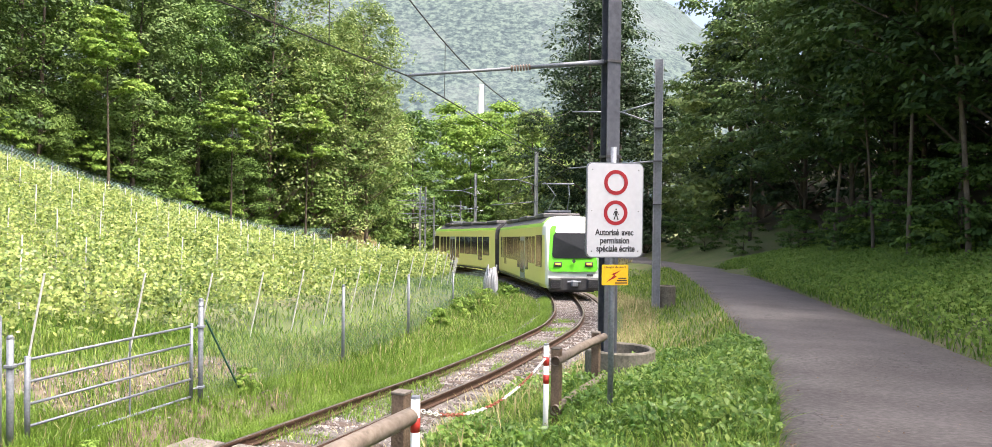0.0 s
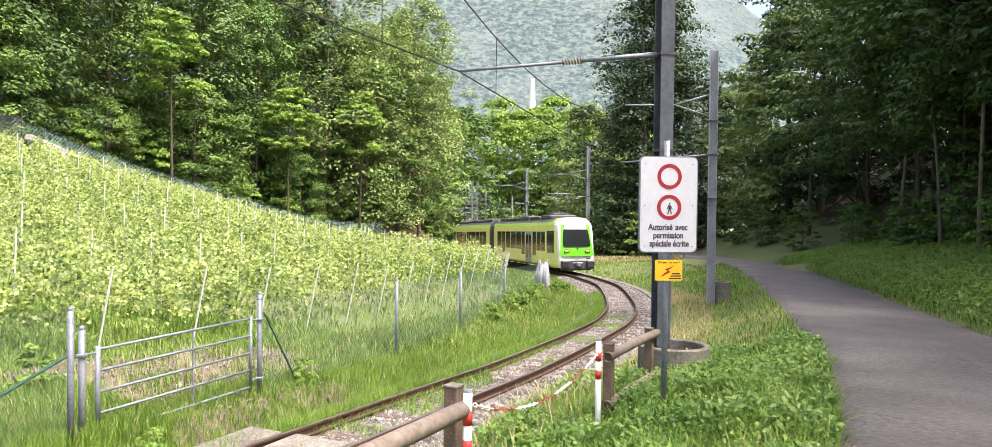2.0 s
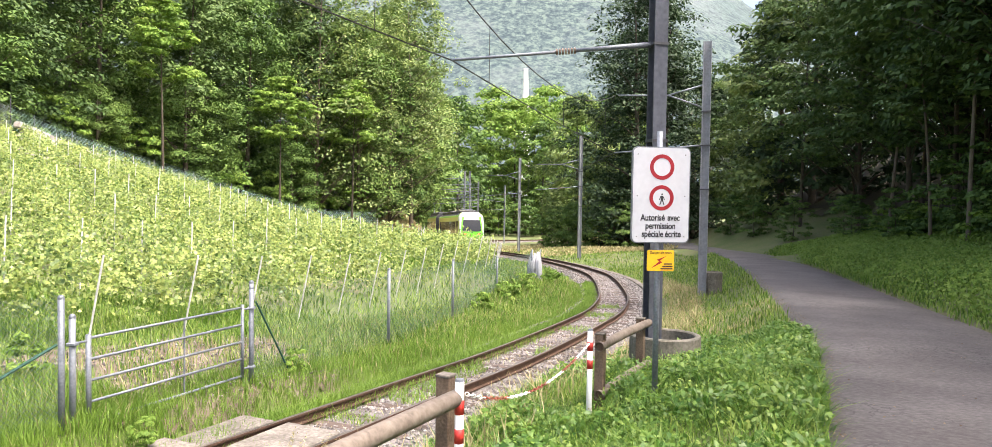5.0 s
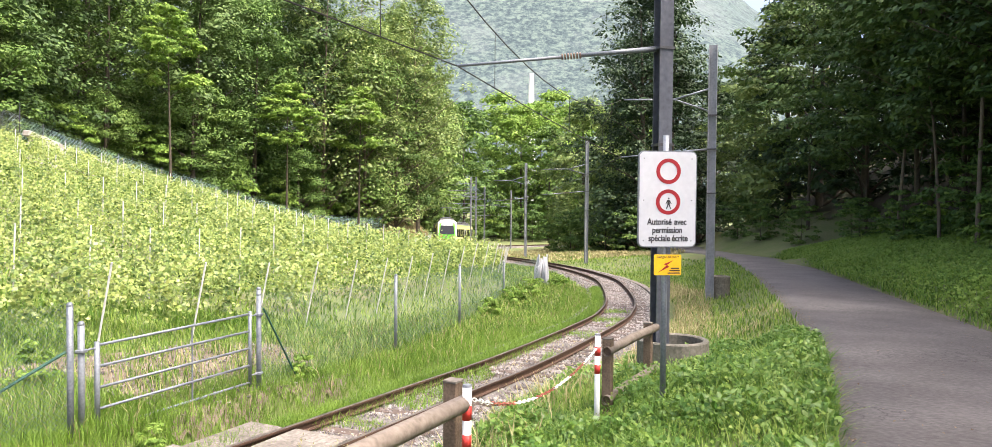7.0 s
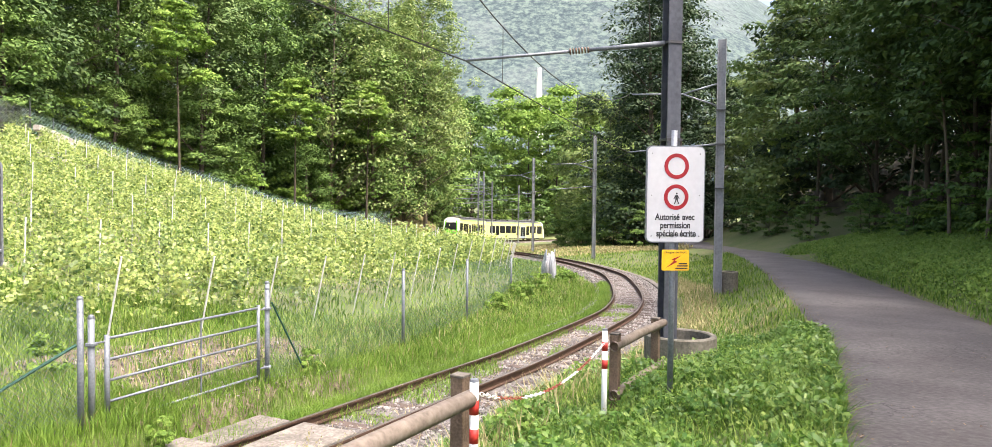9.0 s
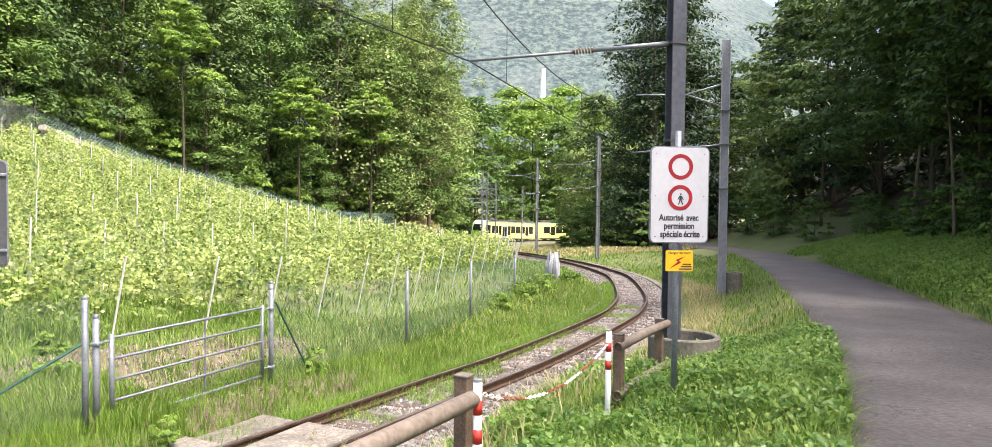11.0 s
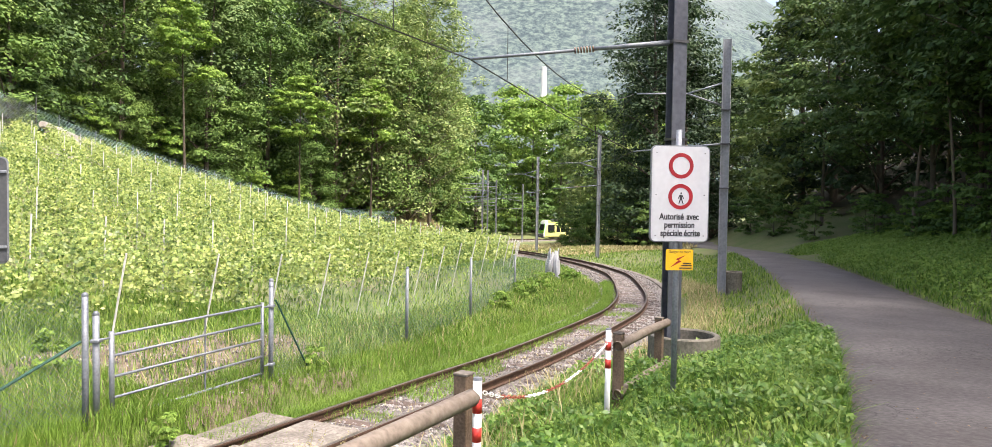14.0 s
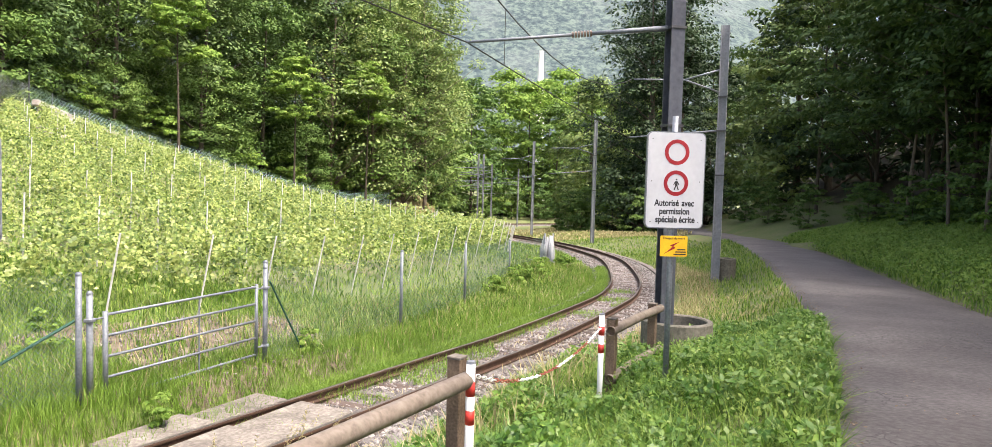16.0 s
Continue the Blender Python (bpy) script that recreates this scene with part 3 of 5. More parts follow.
    place_copies(g, [(18.5, 98), (14.8, 112), (16.5, 126), (30, 82), (36, 104), (28, 68), (24, 138)], rng, group="wood beside the lane")
    u = make_tree("understory_tree", 16, 5.0, 0.2, 2.2, 60, 55, 0.18, "leafmid", label="young leafy tree in the undergrowth", trunk_r=0.05, limbs=8)
    place_copies(u, [(18.3, 24.2), (19.5, 29), (20.6, 36), (22, 43), (20.2, 25), (22.4, 52), (22.5, 60), (21, 31.5), (18.4, 20.6), (24, 48), (23, 67)], rng, 0.5, 0.9, group="undergrowth beside the lane")
    place_copies(u, [(-3, 158), (4, 160), (10, 160), (16, 162), (-11, 150), (-14, 134), (22, 158), (12, 100), (14, 104), (11.5, 118), (-10.5, 124), (12.4, 93), (14, 86), (11.6, 101), (15.5, 79)], rng, 1.0, 1.6, group="undergrowth by the far curve", first=False)
    u2 = make_tree("understory_tree", 17, 5.5, 0.1, 2.8, 60, 60, 0.22, "leaflight", label="bright leafy bush at the edge of the wood", trunk_r=0.05, limbs=8)
    place_copies(u2, [(-33.5, 57), (-31, 64.5), (-25.5, 73), (-19.5, 83.5), (-35, 47.5), (-22.5, 78), (-29, 68), (-14.5, 91.5), (-16.5, 87), (-36, 52)], rng, 0.6, 1.1, group="bushes above the vineyard")
    # tall dark trees and the wood on the bank of the lane
    q = make_tree("dark_tree", 18, 31, 0.4, 6.3, 230, 75, 0.27, "needle", label="large full dark green tree by the lane", trunk_r=0.4, limbs=20, flat=0.7)
    place_copies(q, [(17.6, 82), (20.5, 87), (19.5, 97)], rng, 0.98, 1.08, group="wood beside the lane")
    h = make_tree("dark_tree", 8, 27, 0.4, 5.5, 130, 80, 0.27, "needle", label="tall very dark tree with drooping branches", shape="cone", trunk_r=0.35, limbs=20, flat=0.35)
    place_copies(h, [(21, 84), (30, 44), (29, 30), (28, 20), (36, 36)], rng, 0.95, 1.15, group="wood beside the lane")
    m = make_tree("dark_tree", 12, 22, 0.2, 6.0, 110, 55, 0.4, "needle", label="dense dark tree in the depth of the wood", trunk_r=0.3)
    place_copies(m, [(42, 26), (40, 40), (44, 54), (38, 14), (42, 66), (36, 2), (34, 74), (40, -8), (30, 58), (26, -12), (27, 93), (32, 103), (38, 112), (32, 22), (33.5, 32), (33, 43), (34, 51), (31, 14), (46, 34), (30, 66)], rng, 0.9, 1.15, group="wood beside the lane")
    n = make_tree("slim_tree", 13, 17, 6.0, 3.2, 100, 75, 0.2, "leafdark", bark="barklight", label="slim pale-barked tree leaning over the bank", trunk_r=0.075, limbs=10, flat=0.4, lean=0.13)
    place_copies(n, [(18.2, 27), (17.8, 23.2), (17.0, 19.4), (19.6, 31.5), (21.4, 38)], rng, group="wood beside the lane")
    i = make_tree("beech_tree", 9, 20, 4.6, 5.0, 165, 85, 0.21, "leafdark", bark="bark", label="beech tree with overhanging green branches by the lane", trunk_r=0.13, limbs=18, flat=0.35, lean=0.08)
    place_copies(i, [(19.6, 22.5), (21.2, 28), (22.6, 34.5), (24.2, 41), (26, 50)], rng, group="wood beside the lane")
    j = make_tree("beech_tree", 10, 21, 4.6, 5.4, 120, 70, 0.22, "leafdark", bark="bark", label="slim tree with green leaves on the bank", trunk_r=0.11, limbs=16, flat=0.35, lean=0.1)
    # the last five stand out of view, added to shade the near lane and verge
    place_copies(j, [(19.6, 17), (23.5, 25), (25, 31), (26.5, 38), (28, 46), (25.5, 58), (15.5, 8), (13, 1.0), (8, -16), (22, 11), (17, -5)], rng, group="wood beside the lane")


def build_mountain():
    rng = np.random.default_rng(5)
    gx, gy = np.linspace(-3200, 3200, 90), np.linspace(1100, 3600, 40)
    xx, yy = np.meshgrid(gx, gy)
    ridge = 1500 - 0.9 * np.clip(xx - 250, 0, None) - 0.05 * np.abs(xx)
    up = np.clip((yy - 1100) / 1900, 0, 1)
    zz = -20 + np.clip(ridge, 120, None) * up ** 0.9
    zz += np.array([90 * noise.fractal(Vector((a * 0.0022, b * 0.0022, 0)), 1.0, 2.0, 5) for a, b in zip(xx.ravel(), yy.ravel())]).reshape(xx.shape) * up
    nx, ny = len(gx), len(gy)
    i = (np.arange(ny - 1)[:, None] * nx + np.arange(nx - 1)[None]).ravel()
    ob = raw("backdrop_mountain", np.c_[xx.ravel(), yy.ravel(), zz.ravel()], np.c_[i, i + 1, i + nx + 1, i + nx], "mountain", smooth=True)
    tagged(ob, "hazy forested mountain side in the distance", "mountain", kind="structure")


def mountain_material():
    m = bpy.data.materials.new("mountain")
    m.use_nodes = True
    n, l = m.node_tree.nodes, m.node_tree.links
    b = n["Principled BSDF"]
    co = n.new("ShaderNodeTexCoord")

    def noisy(scale, detail, rough):
        x = n.new("ShaderNodeTexNoise")
        x.inputs["Scale"].default_value, x.inputs["Detail"].default_value, x.inputs["Roughness"].default_value = scale, detail, rough
        l.new(co.outputs["Object"], x.inputs["Vector"])
        return x.outputs[0]
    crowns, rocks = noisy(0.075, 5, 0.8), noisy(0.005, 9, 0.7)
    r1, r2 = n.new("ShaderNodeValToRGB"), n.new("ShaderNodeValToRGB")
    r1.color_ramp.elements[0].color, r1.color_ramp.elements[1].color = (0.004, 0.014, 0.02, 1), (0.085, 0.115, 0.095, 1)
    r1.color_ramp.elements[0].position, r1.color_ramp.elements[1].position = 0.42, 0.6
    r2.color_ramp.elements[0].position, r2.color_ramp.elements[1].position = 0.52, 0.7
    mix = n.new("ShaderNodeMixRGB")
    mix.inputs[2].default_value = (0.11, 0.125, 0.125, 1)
    half = n.new("ShaderNodeMath")
    half.operation = "MULTIPLY"
    half.inputs[1].default_value = 0.7
    l.new(crowns, r1.inputs[0])
    l.new(rocks, r2.inputs[0])
    l.new(r2.outputs[0], half.inputs[0])
    l.new(half.outputs[0], mix.inputs[0])
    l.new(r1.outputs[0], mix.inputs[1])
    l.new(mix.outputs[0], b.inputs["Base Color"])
    # bluish tones and this faint glow put the haze of distance into the surface
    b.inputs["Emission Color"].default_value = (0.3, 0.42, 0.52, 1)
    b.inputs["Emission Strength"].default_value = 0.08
    b.inputs["Roughness"].default_value = 1.0
    M["mountain"] = m


# ---------------------------------------------------------------- fence, gate, sign, posts
def pipe_post(name, x, y, h, r, parent=None, mat="galv", lean=(0, 0), cap=True):
    bm = bmesh.new()
    z = gz(x, y)
    top = (x + lean[0], y + lean[1], z + h)
    rod(bm, (x, y, z - 0.2), top, r, r, 12)
    if cap:
        bmesh.ops.create_uvsphere(bm, u_segments=10, v_segments=5, radius=r * 1.08, matrix=Matrix.Translation(top))
    return part(name, bm, mat, parent, smooth=True)


def chain_link(a, b, za, zb, h, cell=0.06, r=0.0022):
    """Woven wire between two posts: diagonal wires both ways."""
    a, b = np.array(a, float), np.array(b, float)
    length = np.hypot(*(b - a))
    n = int((length + h) / cell)
    segs = []
    for k in range(n):
        s = -h + k * cell
        for way in (1, -1):
            lo, hi = max(0.0, -s), min(h, length - s)
            if hi <= lo:
                continue
            p = []
            for v in (lo, hi):
                u = (s + v) / length
                u = u if way == 1 else 1 - u
                p.append((a[0] + (b[0] - a[0]) * u, a[1] + (b[1] - a[1]) * u, za + (zb - za) * u + v + 0.03))
            segs.append(p)
    out_v, out_f = [], []
    side = Vector((b[1] - a[1], a[0] - b[0], 0)).normalized() * r
    for p, q in segs:
        p, q = Vector(p), Vector(q)
        w = (q - p).cross(side).normalized() * r
        o = len(out_v)
        for e in (p, q):
            out_v += [e + w, e + side, e - w, e - side]
        out_f += [(o + i, o + (i + 1) % 4, o + 4 + (i + 1) % 4, o + 4 + i) for i in range(4)]
    return out_v, out_f


def build_fence():
    fence = thing("wire_fence", label="galvanised chain-link fence on round steel posts along the track", category="fence")
    tops = [EYE - a for a in (1.05, 1.13, 1.24, 1.456, 1.573, 2.03, 2.03)]
    heights = [t - gz(x, y) for t, (x, y) in zip(tops, FENCE)]
    for (x, y), h in zip(FENCE, heights):
        pipe_post("post", x, y, h, 0.034, fence)
    for i in range(len(FENCE) - 1):
        if i == 1:
            continue
        (ax, ay), (bx, by) = FENCE[i], FENCE[i + 1]
        n = max(1, int(math.hypot(bx - ax, by - ay) / 2.2))
        for k in range(n):
            p = (ax + (bx - ax) * k / n, ay + (by - ay) * k / n)
            q = (ax + (bx - ax) * (k + 1) / n, ay + (by - ay) * (k + 1) / n)
            hm = (heights[i] + (heights[i + 1] - heights[i]) * k / n) - 0.1
            v, f = chain_link(p, q, gz(*p), gz(*q), hm, 0.058 if i < 3 else 0.09, 0.0014 if i < 3 else 0.002)
            raw("wire_mesh", v, f, "mesh", fence)
    bm = bmesh.new()
    x, y = FENCE[1]
    rod(bm, (x - 0.03, y - 0.03, gz(x, y) + 0.98), (x - 1.35, y - 1.5, gz(x - 1.35, y - 1.5)), 0.018, seg=8)
    part("brace", bm, "greenwire", fence, "dark green diagonal brace")
    bm = bmesh.new()
    x, y = FENCE[2]
    rod(bm, (x + 0.05, y + 0.05, gz(x, y) + 1.2), (x + 0.36, y + 0.8, gz(x, y) - 0.02), 0.014, seg=8)
    part("brace", bm, "greenwire", fence, "dark green diagonal brace")
    # wrapped netting at the far end
    x, y = FENCE[-1]
    rng = np.random.default_rng(4)
    roll = thing("rolled_netting", x + 0.12, y, gz(x, y) - 0.1, label="roll of white plastic netting leaning on the last fence post", category="netting")
    for k in range(7):
        a = -0.26 + k * 0.085
        pts = [(a + rng.uniform(-.03, .03), 0.1 * math.sin(k), 0), (a * 0.9, 0.1 * math.cos(k * 2), 0.7), (a * 0.7 + 0.05, 0.05, 1.25 + rng.uniform(-.15, .2))]
        v, f = tube(pts, [0.065, 0.075, 0.04], 7)
        raw("fold", v, f, "netting", roll, smooth=True)


def build_gate():
    gate = thing("metal_gate", label="grey galvanised five-bar metal gate, closed, beside the track", category="gate")
    a, b = Vector((-4.44, 8.4, 0)), Vector((-3.36, 10.45, 0))
    za, zb = EYE - 2.62, EYE - 2.56
    for i in range(5):
        bm = bmesh.new()
        rod(bm, (a.x, a.y, za + 0.245 * i), (b.x, b.y, zb + 0.245 * i), 0.017, seg=10)
        part("bar", bm, "galv", gate, smooth=True)
    for p, z, r in ((a, za, 0.03), (b, zb, 0.024)):
        bm = bmesh.new()
        rod(bm, (p.x, p.y, z - 0.06), (p.x, p.y, z + 1.02), r, seg=12)
        part("stile", bm, "galv", gate, smooth=True)
    m = a.lerp(b, 0.57)
    bm = bmesh.new()
    rod(bm, (m.x, m.y, za * 0.43 + zb * 0.57), (m.x, m.y, za * 0.43 + zb * 0.57 + 0.98), 0.012, seg=8)
    part("upright", bm, "galv", gate)
    posts = ((a + Vector((-0.07, -0.2, 0)), 1.37), (b + Vector((0.08, 0.15, 0)), 1.32))
    for p, h in posts:
        pipe_post("gate_post", p.x, p.y, EYE - h - gz(p.x, p.y), 0.036, gate)
    for p, q, z in ((a, posts[0][0], za), (b, posts[1][0], zb)):
        for k in (0.95,) if p is a else (0.1, 0.95):
            bm = bmesh.new()
            rod(bm, (p.x, p.y, z + k), (q.x, q.y, z + k), 0.012, seg=8)
            box(bm, (q.x, q.y, z + k), (0.1, 0.1, 0.04), bevel=0.008)
            part("hinge", bm, "galv", gate)


def text_mesh(words, size, align="CENTER", bold=0.0):
    cu = bpy.data.curves.new("text", "FONT")
    cu.body, cu.size, cu.align_x, cu.align_y, cu.extrude = words, size, align, "CENTER", 0.0012
    cu.offset = bold
    ob = bpy.data.objects.new("text", cu)
    scene.collection.objects.link(ob)
    me = bpy.data.meshes.new_from_object(ob.evaluated_get(bpy.context.evaluated_depsgraph_get()))
    bpy.data.objects.remove(ob)
    return me


def plate(w, h, t, r=0.03, seg=5):
    """A rounded upright plate in x and z, its face towards -y."""
    bm = bmesh.new()
    ring = []
    for cx, cz, a0 in ((w / 2 - r, h / 2 - r, 0), (-w / 2 + r, h / 2 - r, 90), (-w / 2 + r, -h / 2 + r, 180), (w / 2 - r, -h / 2 + r, 270)):
        for k in range(seg + 1):
            a = radians(a0 + 90 * k / seg)
            ring.append((cx + r * math.cos(a), cz + r * math.sin(a)))
    f = [bm.verts.new((x, -t / 2, z)) for x, z in ring]
    g = [bm.verts.new((x, t / 2, z)) for x, z in ring]
    bm.faces.new(f)
    bm.faces.new(list(reversed(g)))
    n = len(ring)
    for i in range(n):
        bm.faces.new((f[i], g[i], g[(i + 1) % n], f[(i + 1) % n]))
    bmesh.ops.recalc_face_normals(bm, faces=bm.faces)
    return bm


def annulus(r0, r1, y, thick=0.002, seg=40):
    bm = bmesh.new()
    loops = [[bm.verts.new((r * math.cos(2 * math.pi * k / seg), yy, r * math.sin(2 * math.pi * k / seg))) for k in range(seg)] for r, yy in ((r0, y - thick), (r1, y - thick), (r1, y), (r0, y))]
    for i in range(3):
        for k in range(seg):
            bm.faces.new((loops[i][k], loops[i][(k + 1) % seg], loops[i + 1][(k + 1) % seg], loops[i + 1][k]))
    bmesh.ops.recalc_face_normals(bm, faces=bm.faces)
    return bm


def build_sign():
    x, y = 1.866, 7.58
    z = gz(x, y)
    sign = thing("traffic_sign", x, y, z, 6, "white road sign panel with two red rings on a steel pole", "sign")
    top = EYE + 0.74 - z
    bm = rod(bmesh.new(), (0, 0.06, -0.3), (0.0, 0.06, top), 0.031, seg=14)
    part("pole", bm, "galv", sign, smooth=True)
    w, h = 0.6, 0.975
    cz = EYE + 0.075 - z
    up = Matrix.Translation((0.0, 0, cz))

    def on(name, bm, mat, label=""):
        bmesh.ops.transform(bm, matrix=up, verts=bm.verts)
        return part(name, bm, mat, sign, label)
    panel = on("panel", plate(w, h, 0.02, 0.05), "signface", "white panel with rounded corners")
    bm = plate(w + 0.022, h + 0.022, 0.034, 0.06)
    bmesh.ops.translate(bm, verts=bm.verts, vec=(0, 0.012, 0))
    on("frame", bm, "galv", "grey metal rim")
    for cz2 in (0.29, -0.028):
        bm = annulus(0.092, 0.131, -0.0105)
        bmesh.ops.translate(bm, verts=bm.verts, vec=(0.005, 0, cz2))
        on("ring", bm, "signred", "dark red ring")
    # walker symbol as plain bars
    bm = bmesh.new()
    for c, s, a in (((0.005, 0.035), 0.018, None), ((0.004, 0.0), (0.026, 0.046), 0), ((-0.008, -0.043), (0.011, 0.056), 20), ((0.018, -0.043), (0.011, 0.056), -20),
                    ((-0.016, 0.0), (0.008, 0.042), 24), ((0.024, 0.0), (0.008, 0.042), -28)):
        if a is None:
            bmesh.ops.create_cone(bm, cap_ends=True, segments=12, radius1=s / 2, radius2=s / 2, depth=0.002, matrix=Matrix.Translation((c[0], -0.0115, c[1] + 0.004)) @ Matrix.Rotation(radians(90), 4, "X"))
        else:
            box(bm, (c[0], -0.0115, c[1]), (s[0], 0.002, s[1]), Matrix.Rotation(radians(a), 3, "Y"))
    bmesh.ops.translate(bm, verts=bm.verts, vec=(0.005, 0, -0.03))
    on("walker_symbol", bm, "ink", "black walking symbol")
    for words, dx, dz in (("Autorisé", -0.085, -0.235), ("avec", 0.14, -0.235), ("permission", 0, -0.32), ("spéciale", -0.085, -0.405), ("écrite", 0.135, -0.405)):
        me = text_mesh(words, 0.092, bold=0.0022)
        me.transform(up @ pose(dx, -0.0115, dz, 90) @ Matrix.Diagonal((0.8, 1, 1, 1)))
        me.materials.append(M["ink"])
        ob = new("lettering", me)
        ob.parent = sign
    for a in (-1, 1):
        for cz2 in (0.42, -0.01, -0.43):
            bm = rod(bmesh.new(), (a * 0.255, -0.008, cz2), (a * 0.255, -0.014, cz2), 0.006, seg=8)
            on("rivet", bm, "mastdark")
    # warning plate below
    w2 = thing("warning_plate", x, y, z, 6, "yellow warning plate with a red lightning arrow", "sign")
    up = Matrix.Translation((0.012, 0.0, EYE - 0.605 - z))

    def on2(name, bm, mat, label=""):
        bmesh.ops.transform(bm, matrix=up, verts=bm.verts)
        return part(name, bm, mat, w2, label)
    on2("plate", plate(0.29, 0.215, 0.008, 0.012), "yellow")
    bm = bmesh.new()
    zig = [(0.065, 0.05), (-0.045, 0.008), (-0.012, -0.006), (-0.11, -0.085), (0.02, -0.018), (-0.008, 0.0)]
    vs = [bm.verts.new((a, -0.0055, b)) for a, b in reversed(zig)]
    bm.faces.new(vs)
    on2("lightning_arrow", bm, "signred", "red lightning arrow")
    me = text_mesh("Danger de mort", 0.036)
    me.transform(up @ pose(0, -0.0055, 0.083, 90))
    me.materials.append(M["ink"])
    ob = new("lettering", me)
    ob.parent = w2
    bm = bmesh.new()
    for cx, cz2, ww in ((0.08, -0.035, 0.09), (0.075, -0.06, 0.11), (0.065, -0.085, 0.13)):
        box(bm, (cx, -0.005, cz2), (ww, 0.002, 0.012))
    on2("small_print", bm, "ink", "rows of small print")
    # back of a second sign near the fence
    x, y = -5.36, 7.45
    z = gz(x, y)
    s2 = thing("sign_back", x, y, z, 30, "dark back of a road sign with a light rim", "sign")
    up = Matrix.Translation((0, 0, EYE - 0.2 - z))
    for name, bm, mat in (("panel", plate(0.6, 1.08, 0.02, 0.05), "darksign"), ("frame", plate(0.63, 1.11, 0.012, 0.06), "galv")):
        bmesh.ops.transform(bm, matrix=up, verts=bm.verts)
        if name == "frame":
            bmesh.ops.translate(bm, verts=bm.verts, vec=(0, 0.02, 0))
        part(name, bm, mat, s2)
    for dz in (0.4, -0.38):
        bm = box(bmesh.new(), (0, -0.02, EYE - 0.2 + dz - z), (0.6, 0.02, 0.03), bevel=0.004)
        part("rail", bm, "galv", s2)
    part("pole", rod(bmesh.new(), (-0.18, 0.06, -0.3), (-0.18, 0.06, EYE + 0.1 - z), 0.03, seg=12), "galv", s2, smooth=True)


def build_posts():
    spots = ((1.18, 7.7, 1.05), (-0.12, 4.75, 1.0))
    for x, y, h in spots:
        z = EYE - 1.36 - h if y > 6 else EYE - 1.18 - h
        p = thing("striped_post", x, y, z, 0, "thin white post with red reflective bands", "post", "posts at the crossing")
        r = 0.03
        part("tube", rod(bmesh.new(), (0, 0, -0.3), (0, 0, h), r, seg=16), "white", p, smooth=True)
        part("cap", rod(bmesh.new(), (0, 0, h - 0.005), (0, 0, h + 0.012), r * 1.05, r * 0.9, seg=16), "galv", p)
        for k in range(2):
            z0 = h - 0.22 - 0.19 * k
            part("band", rod(bmesh.new(), (0, 0, z0), (0, 0, z0 + 0.095), r + 0.0015, seg=16), "red", p, "red band", smooth=True)
    # plastic chain between them, hung low
    chain = thing("plastic_chain", label="sagging red and white plastic chain between two posts", category="chain")
    a, b = Vector((1.16, 7.66, EYE - 1.5)), Vector((-0.08, 4.8, EYE - 1.28))
    line = []
    for k in range(61):
        u = k / 60
        p = a.lerp(b, u)
        p.z -= 0.2 * 4 * u * (1 - u) * (1 + 0.3 * (u - 0.5))
        line.append(p)
    for k in range(60):
        d = (line[k + 1] - line[k])
        red = (k // 9) % 2 == 1
        q = d.to_track_quat("X", "Z").to_matrix().to_4x4()
        m = Matrix.Translation((line[k] + line[k + 1]) / 2) @ q @ Matrix.Rotation(radians(90 * (k % 2)), 4, "X")
        L = d.length * 0.72
        pts = [(math.cos(t) * L, math.sin(t) * 0.012, 0) for t in np.linspace(0, 2 * math.pi, 11)]
        v, f = tube(pts, [0.004] * 11, 5)
        raw("link", [m @ p for p in v], f, "chainred" if red else "white", chain, smooth=True)
    # wooden rail fences
    f1 = thing("wooden_rail_fence", label="weathered round-log rail fence on square posts", category="fence", group="log fences")
    z1, z2 = EYE - 1.46, EYE - 1.5
    for x, y, z, h in ((1.34, 8.0, z1, 1.0), (2.08, 9.35, z2, 0.95)):
        bm = box(bmesh.new(), (x, y, z - h / 2), (0.1, 0.1, h), Matrix.Rotation(radians(-28), 3, "Z"), 0.006)
        part("post", bm, "wood", f1)
        bm = box(bmesh.new(), (x, y, z + 0.008), (0.105, 0.105, 0.016), Matrix.Rotation(radians(-28), 3, "Z"), 0.004)
        part("post_cap", bm, "concrete", f1, "pale weathered post top")
    for dz in (0.09, 0.62):
        v, f = tube([(1.31, 7.9, z1 - dz - 0.03), (1.75, 8.7, z1 - dz - 0.02), (2.2, 9.42, z2 - dz + 0.03), (2.21, 9.44, z2 - dz + 0.03)], [0.052, 0.055, 0.05, 0.0], 12)
        raw("rail", v, f, "log", f1, "grey weathered log", smooth=True)
    f2 = thing("wooden_rail_fence", label="weathered round-log rail fence on square posts", category="fence", group="log fences")
    x, y = -0.22, 4.95
    z = EYE - 1.2
    bm = box(bmesh.new(), (x, y, z - 0.5), (0.1, 0.1, 1.0), Matrix.Rotation(radians(-28), 3, "Z"), 0.006)
    part("post", bm, "wood", f2)
    bm = box(bmesh.new(), (x, y, z + 0.008), (0.108, 0.108, 0.018), Matrix.Rotation(radians(-28), 3, "Z"), 0.004)
    part("post_cap", bm, "concrete", f2, "pale weathered post top")
    for dz in (0.1, 0.62):
        v, f = tube([(-0.13, 4.8, z - dz), (-0.13, 4.79, z - dz), (-0.5, 4.1, z - dz - 0.0), (-1.3, 2.4, z - dz + 0.06), (-1.31, 2.39, z - dz + 0.06)], [0, 0.057, 0.058, 0.055, 0], 12)
        raw("rail", v, f, "log", f2, "grey weathered log", smooth=True)
